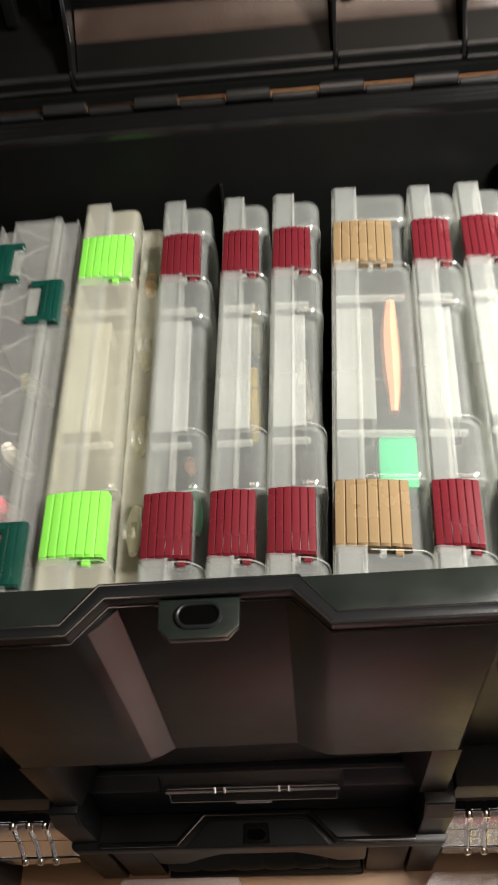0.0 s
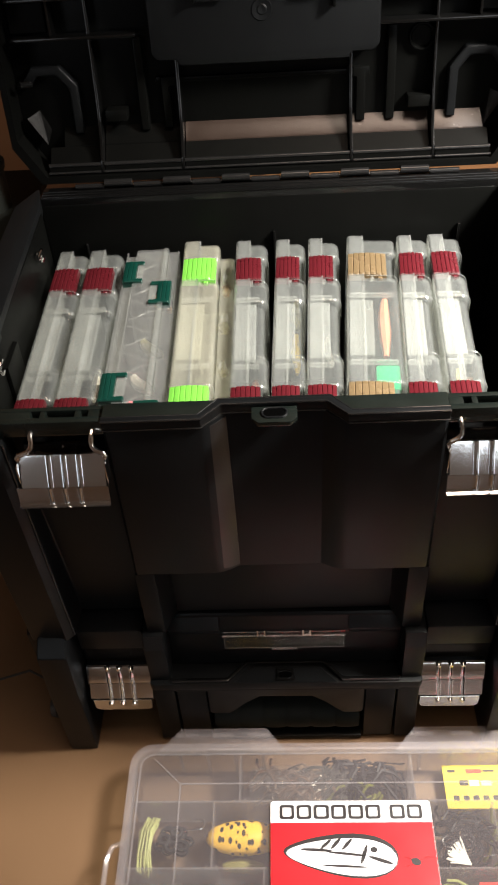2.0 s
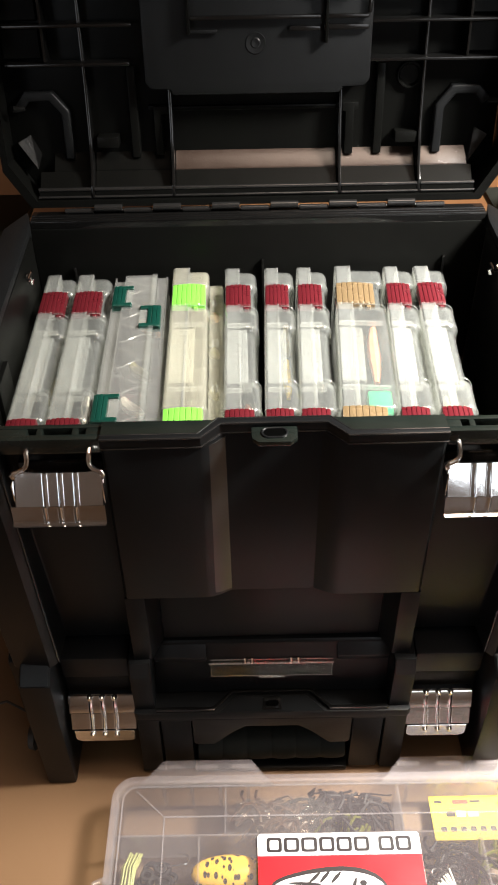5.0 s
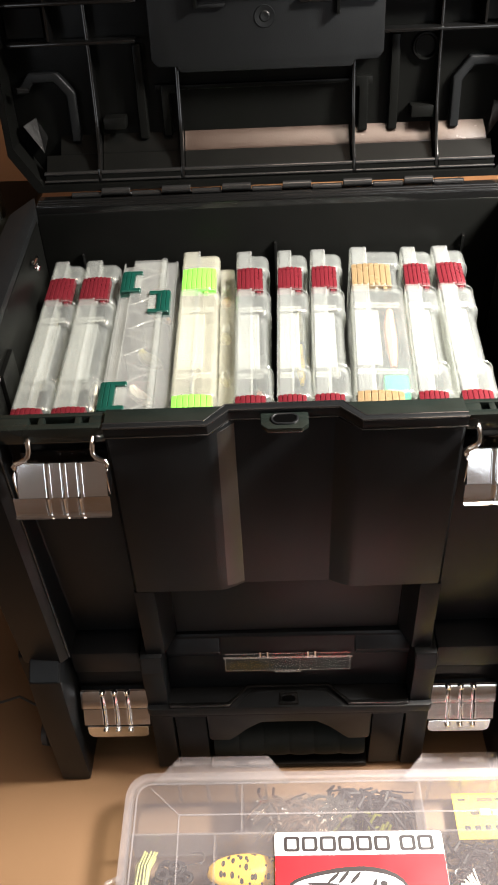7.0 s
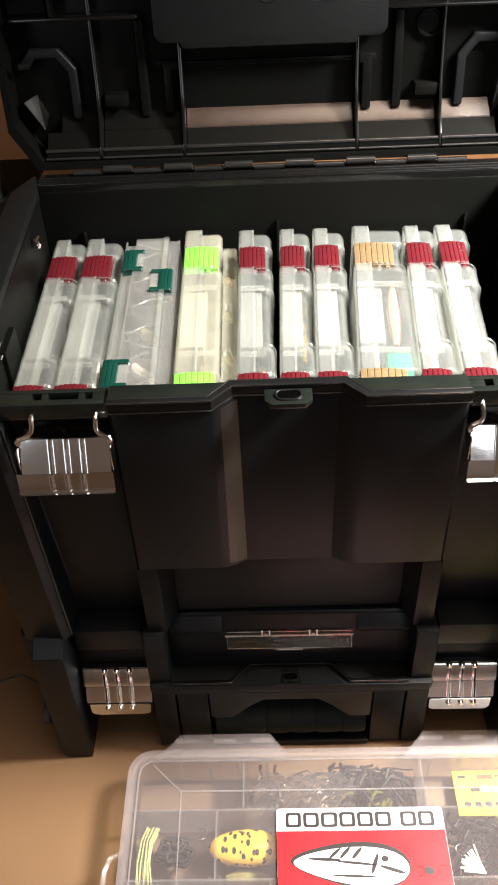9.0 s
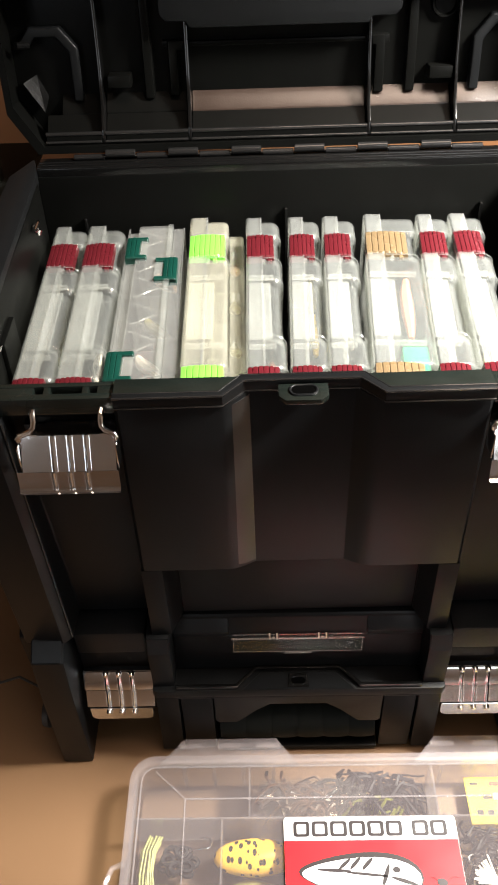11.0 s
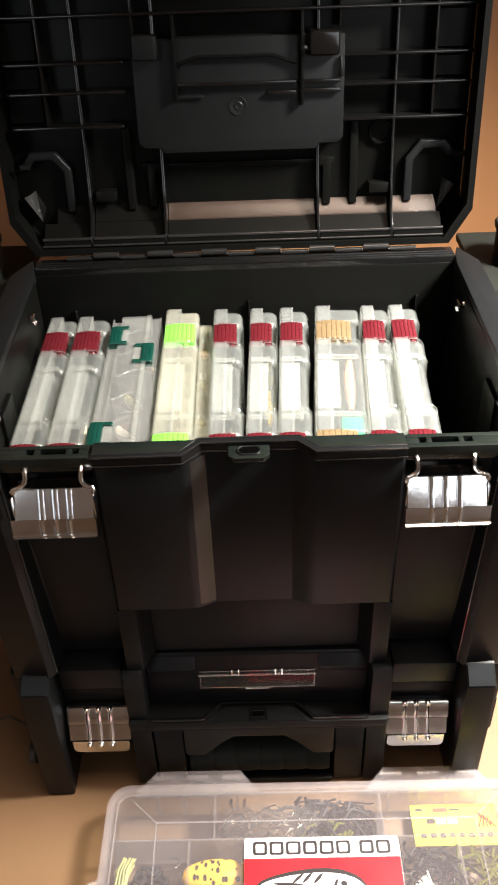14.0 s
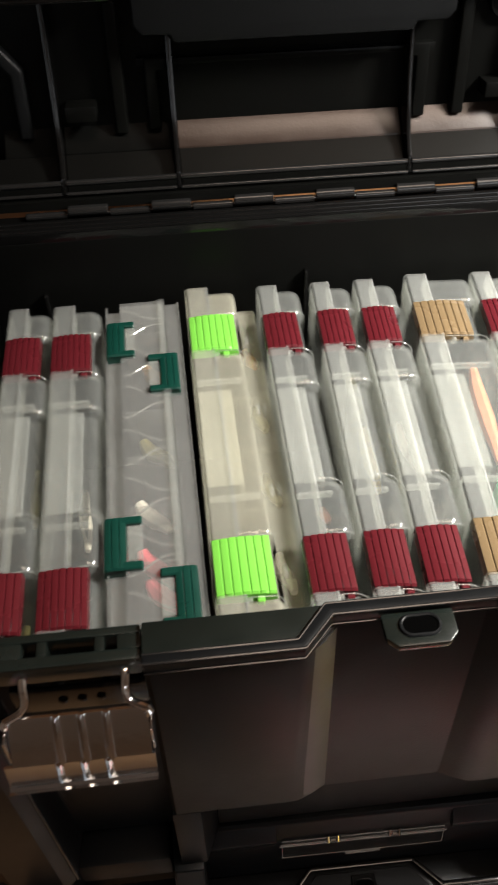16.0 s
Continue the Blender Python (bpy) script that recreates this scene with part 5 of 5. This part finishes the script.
# crumpled clear bag over the jigs
bm = B()
rnd = random.Random(31)
nx, ny = 16, 9
sheets = []
for lift in (0.0, 0.0005):
    rnd.seed(31)
    sheets.append([[bm.verts.new((-0.033 + 0.085 * i / nx + rnd.uniform(-0.002, 0.002), ROW1 + 0.004 + 0.034 * j / ny + rnd.uniform(-0.0015, 0.0015), 0.031 + lift + 0.006 * math.sin(math.pi * i / nx) - 0.008 * abs(2 * j / ny - 1) + rnd.uniform(-0.0025, 0.0025))) for i in range(nx + 1)] for j in range(ny + 1)])
for sh in sheets:
    for j in range(ny):
        for i in range(nx):
            bm.faces.new((sh[j][i], sh[j][i + 1], sh[j + 1][i + 1]))
            bm.faces.new((sh[j][i], sh[j + 1][i + 1], sh[j + 1][i]))
for v in bm.verts:
    v.co.z = min(v.co.z, 0.0408)
BAG = frosted("crumpled_clear_bag", (0.75, 0.72, 0.72), 0.035, 0.06, 0.2)
lone("plastic_bag", bm, BAG, "crumpled clear plastic bag over dark jigs", "bag")
# hollow spotted lure
bm = B()
bmesh.ops.create_uvsphere(bm, u_segments=28, v_segments=18, radius=1.0)
for v in bm.verts:
    u = v.co.x
    v.co = Vector((-0.034 + 0.0355 * u, -0.1180 + 0.0140 * v.co.y * (1 - 0.28 * u * u * (u > 0) - 0.1 * u), 0.0235 + 0.0115 * v.co.z * (1.05 - 0.2 * abs(u))))
SPOT = bpy.data.materials.new("spotted_yellow_paint")
SPOT.use_nodes = True
st = SPOT.node_tree
sp = st.nodes["Principled BSDF"]
sp.inputs["Roughness"].default_value = 0.25
co = st.nodes.new("ShaderNodeTexCoord")
vo = node(st, "ShaderNodeTexVoronoi", Scale=170.0, Randomness=0.6)
squeeze = st.nodes.new("ShaderNodeMapping")
squeeze.inputs["Scale"].default_value, squeeze.inputs["Rotation"].default_value = (1.25, 0.72, 1.0), (0, 0, 0.4)
st.links.new(co.outputs["Object"], squeeze.inputs["Vector"])
st.links.new(squeeze.outputs["Vector"], vo.inputs["Vector"])
cr = st.nodes.new("ShaderNodeValToRGB")
cr.color_ramp.elements[0].position, cr.color_ramp.elements[0].color = 0.33, (0.02, 0.015, 0.006, 1)
cr.color_ramp.elements[1].position, cr.color_ramp.elements[1].color = 0.37, (0.74, 0.44, 0.05, 1)
st.links.new(vo.outputs["Distance"], cr.inputs["Fac"])
st.links.new(cr.outputs["Color"], sp.inputs["Base Color"])
lure("hollow_lure", bm, SPOT, "yellow hollow lure with black spots")
bm = B(); worm(bm, (-0.055, -0.1365, 0.010), (0.97, 0.05, 0), 0.035, 0.006, 0.001, 9)
lure("soft_lure", bm, OLIVE, "olive soft lure below the spotted one")
# third row
bm = B(); tube(bm, [(-0.120, -0.164, 0.028), (-0.115, -0.164, 0.028), (-0.055, -0.167, 0.030), (-0.040, -0.168, 0.030)], [0.002, 0.0062, 0.0062, 0.003], 14)
lure("stick_lure", bm, BLUE, "pearl blue stick lure")
bm = B(); tube(bm, [(-0.110, -0.190, 0.026), (-0.095, -0.187, 0.027), (-0.045, -0.181, 0.028), (-0.025, -0.180, 0.028)], [0.001, 0.0042, 0.0045, 0.003], 12)
lure("stick_lure", bm, CORAL, "slim coral red stick lure")
lure("skirted_jig", in_cell(skirt(B(), (-0.06, -0.195, 0.016), 40, 0.045, 0.020, 0.0014, 11), -0.128, -0.024, ROW3 + 0.003, ROW2 - 0.003), DARK, "dark tangled rubber lures")
bm = B()
pts = [(0.128 + (0.010 + 0.00012 * k) * math.cos(k * 0.42), -0.176 + (0.013 + 0.0001 * k) * math.sin(k * 0.42), 0.012 + 0.00028 * k) for k in range(80)]
tube(bm, pts, 0.0011, 6)
lure("line_coil", bm, CHART, "coil of pale yellow line", "fishing line")
bm = B(); tube(bm, [(0.150, -0.158, 0.026), (0.165, -0.162, 0.028), (0.19, -0.176, 0.028), (0.215, -0.196, 0.026)], [0.004, 0.0075, 0.0075, 0.004], 14)
lure("crank_lure", bm, CORAL, "coral red plastic lure")
bm = B(); tube(bm, [(0.112, -0.196, 0.02), (0.122, -0.198, 0.022), (0.136, -0.2, 0.022)], [0.004, 0.007, 0.004], 12)
lure("crank_lure", bm, DEEPBLUE, "small deep blue plastic lure")
# fourth row
for k in range(7):
    bm = B(); worm(bm, (-0.115 + 0.045 * k, -0.235 - 0.006 * (k % 2), 0.016), (0.95, -0.2 + 0.1 * (k % 3), 0), 0.04, 0.0055, 0.003, 80 + k)
    lure("soft_lure", bm, (OLIVE, DARK, AMBER, BLUE, CHART, DARK, CORAL)[k], "soft plastic lure in the clear box")
# yellow packet card under the lid
packet = thing("lure_packet", "yellow printed lure packet inside the clear box", "packet")
bm = B(); block(bm, 0.137, 0.2145, -0.0905, -0.0515, 0.0140, 0.0152, 0.0004, 1)
card = part("card", bm, CARD, packet)
for x0, x1, y0, y1, m in ((0.157, 0.171, -0.0595, -0.0555, PRINT), (0.172, 0.182, -0.0580, -0.0560, INK), (0.141, 0.148, -0.0585, -0.0560, INK), (0.150, 0.158, -0.0705, -0.0655, INK), (0.159, 0.167, -0.0705, -0.0655, WHITE), (0.169, 0.178, -0.0705, -0.0660, GREY_P)):
    bm = B(); block(bm, x0, x1, y0, y1, 0.0153, 0.0155, 0)
    part("print_mark", bm, m, card)
for k in range(8):
    x = 0.143 + 0.0085 * k
    bm = B(); block(bm, x, x + 0.0055, -0.0835, -0.0790, 0.0153, 0.0155, 0)
    part("print_mark", bm, INK, card)
bm = B()
for k in range(5):
    tube(bm, [(0.196 + 0.003 * k, -0.058 - 0.002 * k, 0.0155), (0.200 + 0.002 * k, -0.066 - 0.001 * k, 0.0155), (0.196 + 0.004 * k, -0.074, 0.0155)], 0.0008, 5)
part("print_mark", bm, PRINT, card)

# ---- cable with round plug by the chest ----
bm = B()
tube(bm, [(-0.214, 0.012, 0.036), (-0.224, 0.018, 0.050), (-0.245, 0.03, 0.048), (-0.270, 0.035, 0.030), (-0.300, 0.034, 0.018)], 0.0012, 8)
cable = thing("cable", "thin black cable with round rubber ends on the floor", "cable")
part("cord", bm, RUBBER, cable)
for c in ((-0.213, 0.010, 0.020), (-0.305, 0.033, 0.012)):
    bm = B()
    lathe(bm, [(0.004, -0.012), (0.011, -0.0115), (0.0125, -0.006), (0.009, -0.003), (0.0125, 0.0), (0.0125, 0.006), (0.004, 0.008)], c, "x", 20)
    part("plug", bm, RUBBER, cable, "round black rubber plug")
